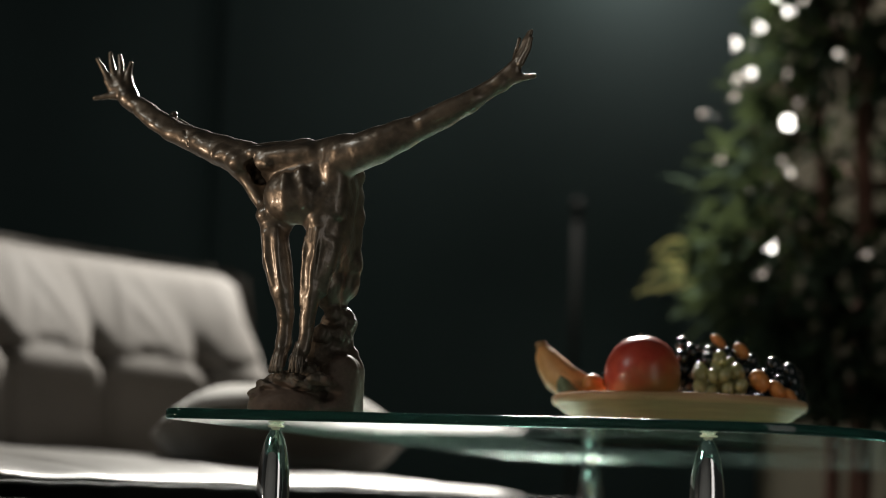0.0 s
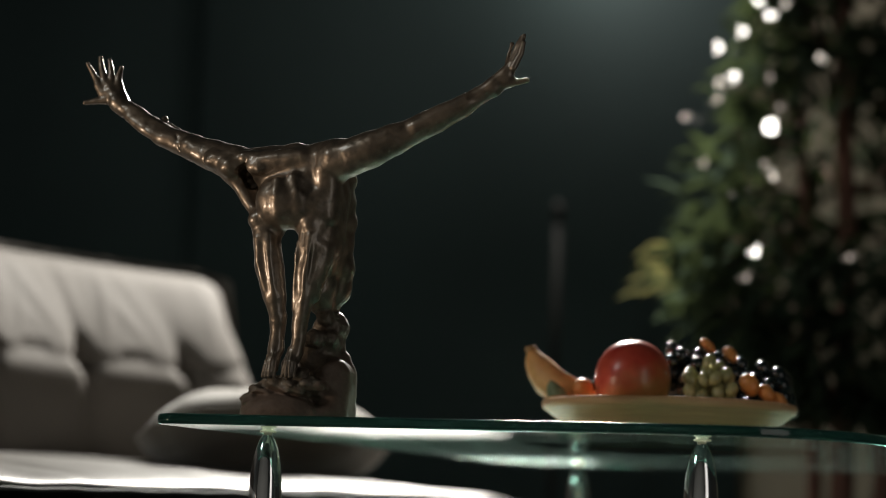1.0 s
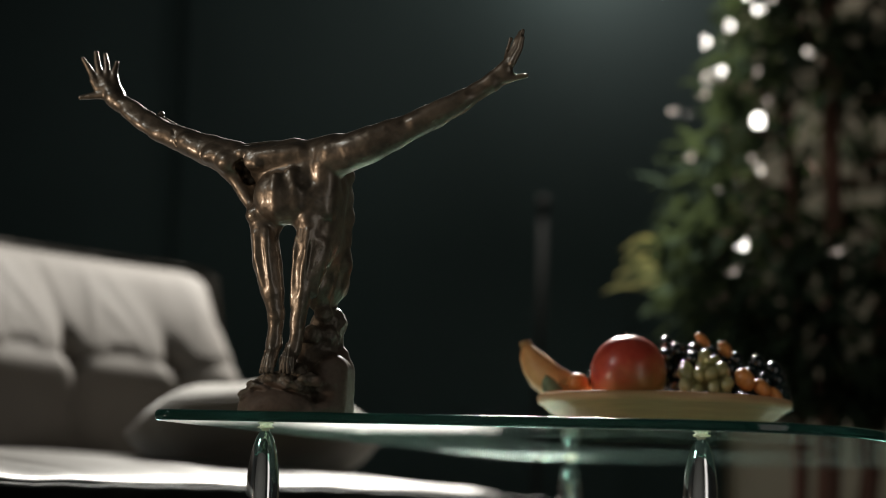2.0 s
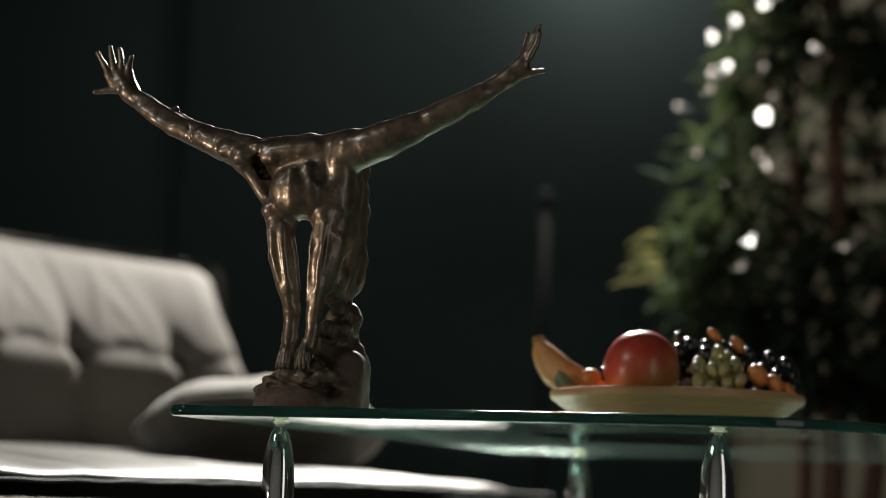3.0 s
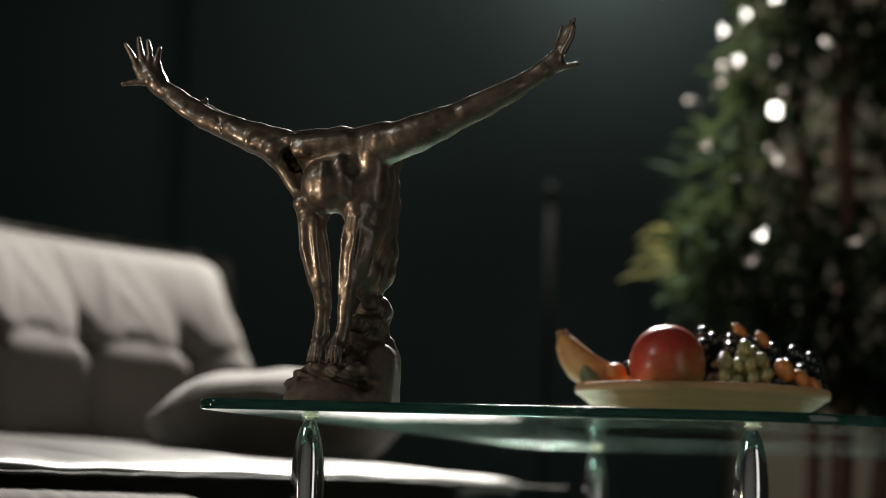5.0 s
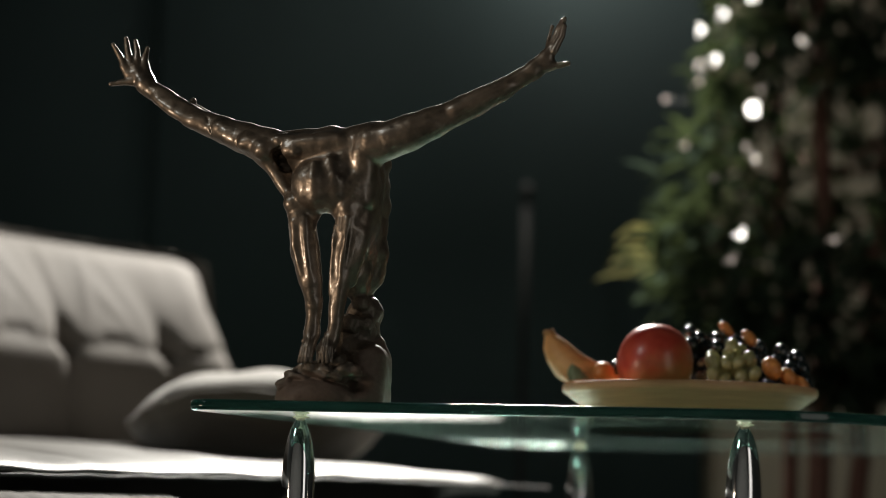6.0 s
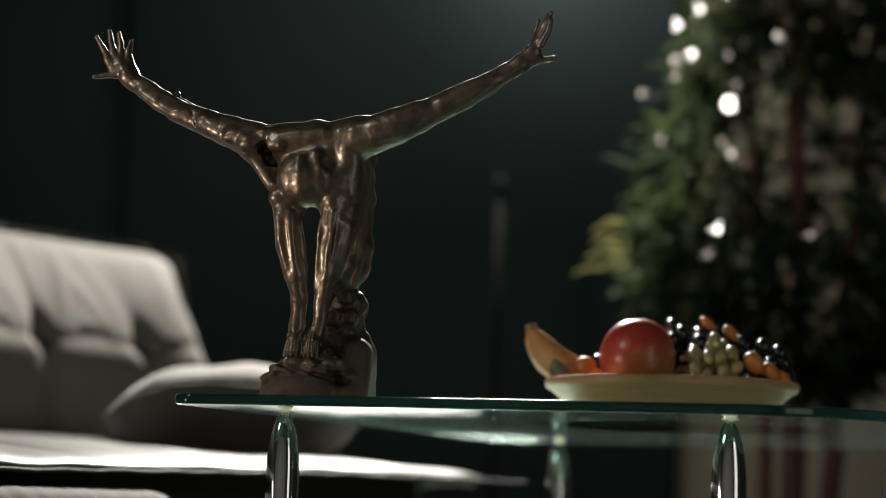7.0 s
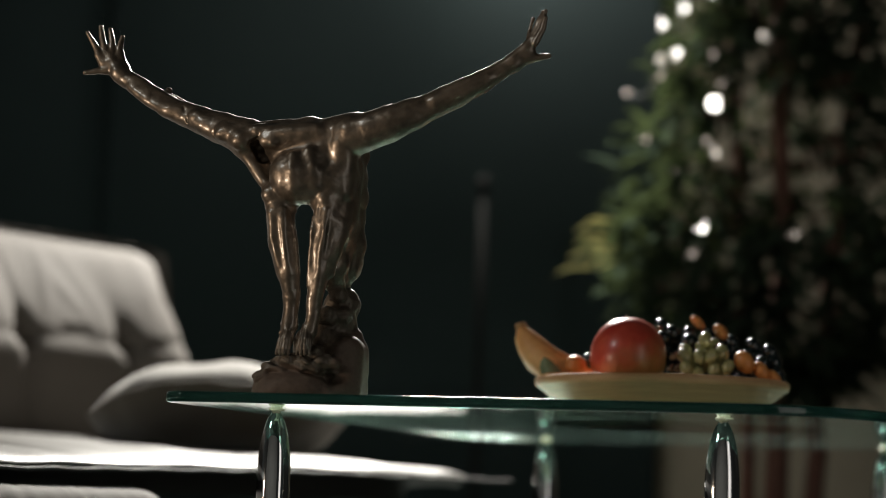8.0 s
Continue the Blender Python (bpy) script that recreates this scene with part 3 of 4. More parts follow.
def statue_clay():
    clay = Clay((-26, -10.5, -0.6), (29, 6.5, 41), 0.12)
    # one arm, open hand
    clay.limb([(-20.5, -0.5, 34.2, 1.02), (-19.6, -0.5, 33.5, 1.0), (-17.9, -0.8, 32.5, 1.1), (-15.8, -1.3, 31.1, 1.16), (-14.0, -1.8, 30.05, 1.2),
               (-11.9, -2.2, 29.15, 1.36), (-10.0, -2.6, 28.4, 1.5), (-7.4, -3.2, 27.4, 1.72), (-5.2, -3.8, 26.6, 1.95)], 0.6)
    clay.limb([(-18.6, -1.5, 32.3, 0.3), (-16.6, -2.1, 30.9, 0.5), (-14.6, -2.5, 29.8, 0.5), (-12.8, -2.9, 29.0, 0.3)], 0.8)
    clay.limb([(-11.6, -3.0, 28.7, 0.4), (-9.8, -3.7, 27.7, 0.6), (-8.2, -4.2, 27.0, 0.5)], 0.7)
    clay.limb([(-8.0, -4.3, 27.6, 0.4), (-6.6, -5.0, 26.9, 0.6), (-5.2, -5.4, 26.2, 0.5)], 0.6)
    clay.mass((-5.2, -5.0, 26.1), (1.4, 1.3, 1.2), 0.35)
    for c, r in (((-9.4, -4.0, 28.2), (0.9, 0.5, 0.6)), ((-10.6, -3.7, 28.9), (0.7, 0.45, 0.5)), ((-7.2, -4.7, 26.8), (1.2, 0.9, 0.8)), ((-13.6, -2.8, 29.6), (1.3, 0.7, 0.7)), ((-3.2, -5.6, 26.9), (1.1, 0.6, 0.7))):
        clay.mass(c, r, 0.5)
    clay.limb([(-20.4, -0.5, 34.3, 0.95), (-21.2, -0.5, 35.3, 0.85), (-21.8, -0.5, 36.2, 0.62)], 0.5)
    clay.limb([(-20.9, -0.5, 34.4, 0.6), (-22.2, -0.6, 35.2, 0.6), (-22.8, -0.7, 36.1, 0.45)], 0.5)
    clay.limb([(-20.0, -0.4, 34.7, 0.5), (-20.6, -0.3, 36.2, 0.46)], 0.5)
    clay.limb([(-22.6, -0.7, 35.9, 0.42), (-23.35, -0.9, 37.3, 0.34), (-24.1, -1.1, 38.5, 0.28)], 0.25)
    clay.limb([(-22.1, -0.6, 36.3, 0.42), (-22.6, -0.6, 38.0, 0.35), (-22.85, -0.6, 39.25, 0.29)], 0.25)
    clay.limb([(-21.4, -0.5, 36.3, 0.42), (-21.6, -0.3, 37.9, 0.33), (-21.95, -0.1, 39.1, 0.27)], 0.25)
    clay.limb([(-20.6, -0.4, 35.8, 0.44), (-20.75, -0.2, 37.0, 0.36), (-20.55, 0, 38.2, 0.27)], 0.25)
    clay.limb([(-21.8, -0.8, 34.4, 0.5), (-22.8, -1.0, 34.3, 0.36), (-24.1, -1.2, 34.1, 0.25)], 0.3)
    clay.limb([(-14.9, -0.4, 32.25, 0.42), (-15.1, -0.6, 31.6, 0.4)], 0.2)
    clay.limb([(-15.2, -0.3, 31.8, 0.4), (-14.0, -0.6, 31.2, 0.46), (-12.4, -1.1, 30.35, 0.34)], 0.25)
    # the other arm, long and smooth
    clay.limb([(6.6, -5.0, 26.6, 2.1), (8.4, -5.5, 26.9, 1.98), (10.2, -5.7, 27.45, 1.92), (12.4, -5.7, 28.35, 1.68), (14.6, -5.6, 29.3, 1.38),
               (17.0, -5.5, 30.45, 1.36), (19.4, -5.4, 31.7, 1.18), (21.3, -5.3, 32.85, 0.96), (23.1, -5.3, 33.9, 0.88)], 0.6)
    clay.limb([(15.4, -6.4, 29.7, 0.5), (18.4, -6.2, 31.2, 0.45), (20.4, -6.0, 32.3, 0.25)], 0.8)
    clay.limb([(11.0, -7.0, 28.2, 0.35), (13.6, -6.6, 29.2, 0.35)], 0.8)
    clay.limb([(23.0, -5.3, 33.9, 0.85), (24.2, -5.4, 35.0, 0.8), (25.0, -5.5, 36.2, 0.62)], 0.45)
    clay.limb([(23.4, -5.3, 34.2, 0.6), (24.9, -5.4, 34.4, 0.55)], 0.45)
    clay.limb([(24.5, -5.3, 36.2, 0.34), (24.5, -5.2, 37.2, 0.26), (24.85, -5.2, 38.4, 0.2)], 0.15)
    clay.limb([(24.8, -5.5, 36.3, 0.42), (25.4, -5.5, 37.7, 0.36), (25.9, -5.5, 39.0, 0.26)], 0.12)
    clay.limb([(25.1, -5.7, 36.2, 0.42), (25.8, -5.7, 37.7, 0.36), (26.2, -5.7, 39.1, 0.27)], 0.12)
    clay.limb([(25.2, -5.9, 35.8, 0.4), (25.95, -6.0, 37.1, 0.34), (26.25, -6.0, 38.3, 0.26)], 0.12)
    clay.limb([(24.5, -5.5, 34.3, 0.55), (25.6, -5.5, 34.3, 0.36), (26.6, -5.5, 34.5, 0.27)], 0.3)
    # back and shoulders, bowed forward
    clay.limb([(-4.2, -3.8, 26.4, 1.75), (-2.2, -3.8, 26.35, 1.95), (0.2, -3.9, 26.3, 2.1), (1.9, -3.9, 26.4, 2.3), (3.3, -4.0, 26.3, 2.15), (5.0, -4.2, 26.45, 2.25), (6.6, -4.8, 26.6, 2.0)], 0.7)
    clay.mass((2.2, -3.2, 24.0), (4.6, 2.4, 3.2), 0.9)
    clay.mass((3.6, -2.0, 23.0), (3.4, 2.8, 3.2), 0.9)
    clay.limb([(-1.6, -5.6, 26.4, 0.7), (0.6, -6.0, 26.7, 0.7), (3.0, -6.0, 26.8, 0.6)], 1.0)
    # flank strip from the arm to the knee, with a deep hollow beside it
    clay.limb([(-5.4, -3.8, 25.6, 1.2), (-4.2, -3.9, 23.7, 0.75), (-2.7, -4.2, 21.7, 0.75), (-1.6, -4.6, 20.4, 1.0)], 0.4)
    clay.limb([(-3.4, -3.2, 23.4, 0.9), (-1.8, -3.0, 22.0, 1.2)], 0.6)
    # rounded bowed crown
    clay.mass((0.75, -5.3, 22.2), (2.75, 2.4, 2.85), 0.25)
    clay.mass((3.0, -4.7, 22.6), (2.6, 2.2, 3.2), 0.9)
    clay.mass((4.6, -4.6, 23.2), (2.0, 1.9, 3.6), 1.0)
    clay.mass((1.7, -4.4, 20.9), (1.8, 1.3, 1.0), 0.9)
    clay.mass((5.3, -2.4, 20.4), (1.6, 2.3, 4.8), 0.9)
    clay.limb([(2.4, -6.6, 24.6, 0.25), (3.0, -6.9, 23.0, 0.3), (3.2, -6.5, 21.2, 0.25)], 0.9)
    clay.limb([(0.8, -7.1, 24.2, 0.2), (0.95, -7.55, 22.4, 0.25), (0.9, -7.0, 20.6, 0.2)], 0.8)
    clay.limb([(-2.4, -6.3, 25.2, 0.1), (-0.6, -7.3, 25.2, 0.13), (1.6, -7.4, 25.4, 0.14), (4.2, -7.0, 26.1, 0.12)], 0.5, True)
    clay.limb([(4.6, -6.7, 26.9, 0.1), (4.7, -6.6, 26.0, 0.16), (4.3, -7.0, 24.8, 0.25)], 0.3, True)
    clay.mass((4.5, -7.5, 24.0), (0.8, 1.1, 1.2), 0.9, True)
    clay.limb([(5.6, -5.9, 25.4, 0.8), (5.9, -5.0, 23.4, 0.9), (5.6, -4.4, 21.0, 1.0)], 0.8)
    for y in (-6.4, -5.6, -4.8, -4.0, -3.2):
        clay.limb([(-3.1, y, 26.2, 0.24), (-3.8, y, 25.4, 0.55), (-3.25, y, 24.3, 0.5), (-3.1, y, 26.2, 0.24)], 0.2, True)
    clay.mass((-3.2, -1.9, 24.4), (1.7, 0.9, 2.3), 0.4)
    clay.limb([(-3.2, -6.4, 26.9, 0.08), (-3.1, -6.2, 26.0, 0.14)], 0.3, True)
    clay.limb([(-2.5, -5.6, 25.9, 0.7), (-1.6, -5.9, 25.7, 0.6)], 0.4)
    clay.limb([(-8.9, -4.9, 28.0, 0.08), (-8.4, -5.2, 27.2, 0.16), (-8.3, -4.7, 26.4, 0.1)], 0.2, True)
    clay.limb([(-12.2, -3.4, 29.8, 0.1), (-11.8, -3.9, 29.0, 0.16), (-11.6, -3.5, 28.2, 0.1)], 0.2, True)
    # legs: broad calves, sharp shins, narrow ankles
    clay.limb([(-1.3, -4.6, 20.4, 1.45), (-0.95, -4.9, 19.0, 1.42), (-0.75, -4.8, 17.8, 1.46), (-0.55, -4.6, 15.8, 1.52), (0.05, -4.3, 12.8, 1.32),
               (0.45, -3.9, 10.4, 0.92), (0.35, -3.6, 8.8, 0.8), (0.25, -3.5, 7.0, 0.78)], 0.5)
    clay.mass((-1.6, -5.6, 20.3), (1.15, 0.9, 1.0), 0.4)
    clay.limb([(-0.2, -6.0, 18.6, 0.22), (-0.15, -5.95, 16.4, 0.26), (0.25, -5.45, 13.2, 0.2), (0.45, -4.7, 10.6, 0.15)], 0.5)
    clay.limb([(-1.5, -6.0, 18.2, 0.15), (-1.25, -5.85, 15.8, 0.2), (-0.6, -5.3, 13.0, 0.12)], 0.6)
    clay.limb([(-0.8, -7.0, 19.2, 0.04), (-0.75, -6.4, 17.2, 0.1), (-0.6, -6.3, 15.2, 0.12), (-0.1, -6.0, 12.0, 0.02)], 0.6, True)
    clay.limb([(4.2, -4.4, 20.6, 1.5), (4.1, -4.8, 19.2, 1.4), (4.05, -4.8, 17.8, 1.38), (3.85, -4.7, 15.6, 1.3), (3.4, -4.4, 12.7, 1.06),
               (2.95, -4.0, 10.0, 0.84), (2.75, -3.7, 8.0, 0.74), (2.45, -3.6, 6.4, 0.72)], 0.5)
    clay.limb([(5.3, -4.0, 19.0, 0.9), (5.1, -4.3, 17.4, 1.15), (4.75, -4.1, 15.2, 1.05), (4.2, -3.7, 12.6, 0.75)], 0.5)
    clay.mass((4.0, -5.9, 19.9), (0.7, 0.5, 0.75), 0.3)
    clay.limb([(3.55, -6.1, 18.8, 0.1), (3.5, -6.2, 17.6, 0.1)], 0.3, True)
    clay.limb([(4.3, -6.0, 18.6, 0.26), (4.2, -6.0, 16.6, 0.36), (3.75, -5.5, 14.0, 0.26), (3.35, -4.8, 11.0, 0.2), (3.1, -4.4, 9.0, 0.14)], 0.35)
    clay.limb([(2.95, -5.6, 17.8, 0.16), (2.85, -5.7, 16.6, 0.3), (2.6, -5.3, 14.4, 0.2), (2.35, -4.6, 11.0, 0.12)], 0.35)
    clay.limb([(3.6, -6.8, 19.0, 0.04), (3.3, -6.3, 16.0, 0.2), (3.0, -5.6, 13.2, 0.16), (2.8, -5.3, 9.6, 0.03)], 0.45, True)
    clay.limb([(5.0, -6.6, 19.0, 0.04), (4.75, -6.0, 16.2, 0.16), (4.1, -5.6, 12.0, 0.03)], 0.5, True)
    # feet with long toes
    clay.limb([(0.3, -3.5, 7.2, 0.78), (0.2, -4.0, 5.8, 0.7), (0.1, -4.5, 4.3, 0.5)], 0.4)
    clay.mass((-0.35, -2.7, 6.0), (0.6, 0.6, 2.4), 0.3, rough=0.2, freq=3.1)
    clay.limb([(2.45, -3.6, 6.7, 0.7), (2.2, -4.1, 5.6, 0.68), (2.0, -4.5, 4.4, 0.5)], 0.4)
    for x, lean, y in ((-0.25, -0.3, -4.4), (0.05, -0.22, -4.75), (0.32, -0.1, -4.8), (0.58, 0.05, -4.6), (1.85, -0.3, -4.5), (2.12, -0.15, -4.75), (2.38, 0.0, -4.75), (2.62, 0.15, -4.5)):
        clay.limb([(x * 0.85 + 0.2, y + 0.7, 7.4, 0.1), (x + lean * 0.5, y - 0.05, 5.6, 0.2), (x + lean * 1.3, y - 0.3, 4.0, 0.19)], 0.06)
    clay.mass((0.35, -4.5, 19.7), (0.7, 0.9, 1.3), 0.5)
    clay.mass((3.0, -4.5, 19.8), (0.8, 0.9, 1.2), 0.5)
    # draped rock behind the legs: one broad cloth fall with a scalloped outer edge
    clay.limb([(4.6, -1.0, 25.2, 2.2), (4.9, 0.2, 22.8, 2.0), (4.75, 0.8, 20.6, 2.1), (4.5, 1.0, 18.4, 2.0), (4.7, 1.2, 16.2, 2.1), (4.4, 1.4, 14.2, 2.0), (3.9, 1.4, 12.4, 1.6)], 0.6)
    for c, r in (((5.6, -0.4, 25.2), (1.75, 1.5, 1.7)), ((5.45, 0.4, 23.2), (1.6, 1.7, 1.6)), ((5.3, 1.0, 20.9), (1.7, 1.6, 1.55)), ((5.1, 1.2, 18.8), (1.6, 1.6, 1.5)),
                 ((5.2, 1.3, 16.2), (1.65, 1.7, 1.7)), ((4.9, 1.5, 13.9), (1.6, 1.6, 1.9)), ((4.5, -0.8, 18.0), (1.9, 2.2, 4.2)), ((4.2, -1.0, 14.2), (1.5, 1.8, 2.6))):
        clay.mass(c, r, 0.5, rough=0.08, freq=1.7)
    for x, z in ((5.6, 22.0), (5.4, 17.4)):
        clay.limb([(x - 0.8, -2.6, z + 2.4, 0.1), (x - 0.5, -1.4, z, 0.16), (x - 0.9, -1.2, z - 2.4, 0.1)], 0.5, True)
    clay.limb([(5.0, -2.6, 19.6, 0.3), (5.3, -1.6, 17.4, 0.35), (5.0, -1.2, 15.2, 0.3)], 0.5)
    for c, r in (((4.5, 1.6, 9.7), 1.95), ((3.9, 1.2, 7.7), 2.3), ((3.2, 0.6, 5.7), 2.5), ((4.5, -0.4, 10.6), 1.0), ((3.6, -1.2, 8.3), 1.1), ((5.0, -0.4, 8.4), 1.0), ((3.9, -0.2, 12.0), 1.3)):
        clay.mass(c, (r, r, r * 0.92), 0.4, rough=0.10, freq=2.6)
    for c, r in (((1.9, -2.4, 3.1), (3.2, 2.4, 1.2)), ((4.2, -3.3, 3.3), (1.5, 1.1, 0.75)), ((-1.2, -3.0, 2.6), (1.5, 1.3, 0.8)), ((1.2, -3.7, 3.4), (1.6, 1.0, 0.6)), ((-2.3, -3.2, 1.7), (1.1, 1.0, 0.8)), ((2.9, -3.4, 4.2), (1.0, 0.9, 0.9))):
        clay.mass(c, r, 0.25, rough=0.24, freq=2.5)
    # smooth boulder and block under the feet
    clay.mass((0.4, -2.6, 0.3), (4.1, 2.6, 2.45), 0.2, rough=0.05, freq=1.4)
    clay.mass((1.4, -1.0, 5.2), (1.3, 1.3, 1.9), 0.4, rough=0.12, freq=2.6)
    clay.slab((5.5, 0.4, 2.7), (2.0, 2.6, 3.6), 1.7, 0.5)
    clay.limb([(6.0, 1.6, 6.3, 0.95), (6.15, 1.8, 4.0, 1.25), (6.1, 1.8, 0.5, 1.25)], 0.6)
    clay.limb([(4.5, -3.0, 0.2, 0.6), (5.6, -2.2, 0.6, 0.7)], 0.8)
    # hand-worked unevenness all over
    clay.work(0.045, 1.0)
    clay.work(0.018, 2.1)
    clay.work(0.006, 5.2)
    return clay.skin()


def cast_statue():
    """The bronze, with the bare matt stone foot coloured apart from the polished metal."""
    points, quads = statue_clay()
    points = points * 0.01
    points[:, 2] = np.maximum(points[:, 2], 0.0)
    me = bpy.data.meshes.new("statue")
    me.from_pydata(points.tolist(), [], quads.tolist())
    me.materials.append(bronze)
    me.materials.append(patina)
    me.materials.append(dull_bronze)
    for p in me.polygons:
        c = p.center
        p.use_smooth = True
        rise = (c.x - 0.004) / 0.042
        edge = 0.030 - 0.024 * rise * rise + 0.0015 * noise.noise(c * 150)
        block = c.x > 0.040 and c.z < 0.040 + 1.3 * (c.x - 0.040) + 0.002 * noise.noise(c * 120)
        crust = c.z < 0.045 and c.y < -0.012 and c.x < 0.050 + 0.003 * noise.noise(c * 130)
        rough_cloth = c.x > 0.030 + 0.004 * noise.noise(c * 90) and c.y > -0.032 and c.z < 0.114 + 0.006 * noise.noise(c * 60)
        p.material_index = 1 if c.z < edge or block and not crust else 2 if rough_cloth or crust else 0
    return tagged(new("statue", me), "dark bronze sculpture of arching form with outspread limbs on rock", "statue")


statue = cast_statue()
statue.matrix_basis = pose(0, 0, TOP)

# ---- fruit plate ----
PX, PY = 0.3535, 0.38
turned = [(0, 0), (0.092, 0), (0.096, 0.002)]
for k in range(13):
    u = k / 12
    turned.append((0.099 + 0.046 * u ** 0.9 + (0.0005 if k % 2 else 0), 0.0045 + 0.0295 * u ** 1.15))
turned += [(0.1482, 0.0352), (0.1500, 0.0368), (0.1512, 0.0400), (0.1512, 0.0440), (0.1500, 0.0462), (0.1470, 0.0465), (0.140, 0.044), (0.118, 0.031), (0.09, 0.026), (0, 0.024)]
plate = part("plate", lathe(bmesh.new(), turned, 88), plate_wood, at=pose(PX, PY, TOP))
tagged(plate, "shallow pale turned wooden fruit plate on the glass", "plate")


def fruit(name, bm, mat, label, category, group="", at=None):
    return tagged(part(name, bm, mat, at=at), label, category, group)


apple = thing("apple", "large glossy red apple on the wooden plate", "apple", at=pose(0.3215, 0.335, 0.4785, 4, -5, 0))
bm = lathe(bmesh.new(), [(0, 0.006), (0.012, 0.001), (0.024, 0.004), (0.036, 0.016), (0.0430, 0.030), (0.0450, 0.045), (0.0430, 0.059), (0.0375, 0.071), (0.0300, 0.0805),
                         (0.0205, 0.0870), (0.011, 0.0905), (0.005, 0.0898), (0, 0.0880)], 40, wobble=0.03)
part("flesh", bm, apple_skin, apple)
part("stem", tube(bmesh.new(), [(0, 0, 0.087), (0.001, 0, 0.091), (0.002, 0.001, 0.0935)], [0.0016, 0.0013, 0.0018], 8), stem_skin, apple)

bm = tube(bmesh.new(), [(0.180, 0.395, 0.567), (0.1815, 0.395, 0.561), (0.185, 0.393, 0.552), (0.193, 0.390, 0.540), (0.205, 0.386, 0.526), (0.222, 0.381, 0.515), (0.245, 0.376, 0.508), (0.275, 0.380, 0.504)],
          [0.0045, 0.0068, 0.013, 0.018, 0.0215, 0.0215, 0.017, 0.006], 7)
banana = fruit("banana", bm, banana_skin, "ripe yellow-orange banana curving up from the plate", "banana")
part("stalk", tube(bmesh.new(), [(0.1805, 0.395, 0.5605), (0.1800, 0.395, 0.564), (0.1795, 0.3952, 0.5665)], [0.0078, 0.0074, 0.0066], 9), banana_end, banana, "short brown cut stalk")

bm = bmesh.new()
rows = []
for k in range(9):
    u = k / 8
    w = 0.0165 * (1 - u) ** 0.8 * (0.75 + 0.5 * u) * (1 + 0.10 * math.sin(k * 2.6))
    x, z = 0.2255 - 0.0095 * u, 0.503 + 0.0195 * u
    rows.append([bm.verts.new(p) for p in ((x - w, 0.347, z - 0.001), (x - 0.1 * w, 0.342 + 0.003 * u, z), (x + w * 0.95, 0.347, z + 0.002 * (1 - u)))])
for a, b in zip(rows, rows[1:]):
    bm.faces.new((a[0], a[1], b[1], b[0]))
    bm.faces.new((a[1], a[2], b[2], b[1]))
leaf = fruit("leaf", bm, fruit_leaf_skin, "small green fruit leaf beside the banana", "leaf")
sol = leaf.modifiers.new("thick", "SOLIDIFY")
sol.thickness = 0.0008

fruit("kumquat", ball(bmesh.new(), (0.252, 0.362, 0.514), 0.0125, (1.05, 1, 1), 3, 0.0006, 90), orange_skin, "small orange kumquat in front of the apple", "fruit")
for x, y, z, r, sc, lean in ((0.452, 0.350, 0.5205, 0.0115, (0.95, 0.9, 1.25), -30), (0.471, 0.356, 0.511, 0.0095, (0.9, 0.9, 1.35), -40),
                             (0.485, 0.362, 0.505, 0.0080, (0.8, 0.9, 1.5), -50),
                             (0.393, 0.425, 0.573, 0.0072, (0.8, 0.9, 1.6), -45), (0.421, 0.423, 0.562, 0.0078, (0.9, 0.9, 1.5), -40)):
    fruit("apricot", ball(bmesh.new(), (0, 0, 0), r, sc, 3, 0.0006, 70), orange_skin, "small orange apricot among the grapes", "fruit", "apricots on the plate",
          at=pose(x, y, z, 0, lean, 0))


def bunch(name, label, seeds, mat, r, sc, stalk):
    g = thing(name, label, "grapes", at=pose(0, 0, 0))
    me = mesh_from(ball(bmesh.new(), (0, 0, 0), 1, sc, 3), "grape", mat)
    for x, y, z in seeds:
        ob = new("grape", me)
        ob.parent = g
        k = r * random.uniform(0.9, 1.08)
        ob.matrix_basis = Matrix.LocRotScale((x, y, z), Euler((random.uniform(-0.5, 0.5), random.uniform(-0.5, 0.5), random.uniform(0, 6))), (k, k, k))
    part("stalk", tube(bmesh.new(), stalk, [0.002] * len(stalk), 6), stem_skin, g)
    return g


def heap(x0, x1, y0, y1, height, floor_z, r, count, rng):
    """Places for grapes in a mound, no two much closer than they are wide."""
    out = []
    tries = 0
    while len(out) < count and tries < 6000:
        tries += 1
        x, y = rng.uniform(x0, x1), rng.uniform(y0, y1)
        u = (x - x0) / (x1 - x0)
        top = floor_z + height(u) * (1 - 0.5 * abs(2 * (y - y0) / (y1 - y0) - 1) ** 2)
        z = rng.uniform(floor_z, max(floor_z + 0.001, top))
        if all((x - a) ** 2 + (y - b) ** 2 + (z - c) ** 2 > (1.62 * r) ** 2 for a, b, c in out):
            out.append((x, y, z))
    return out


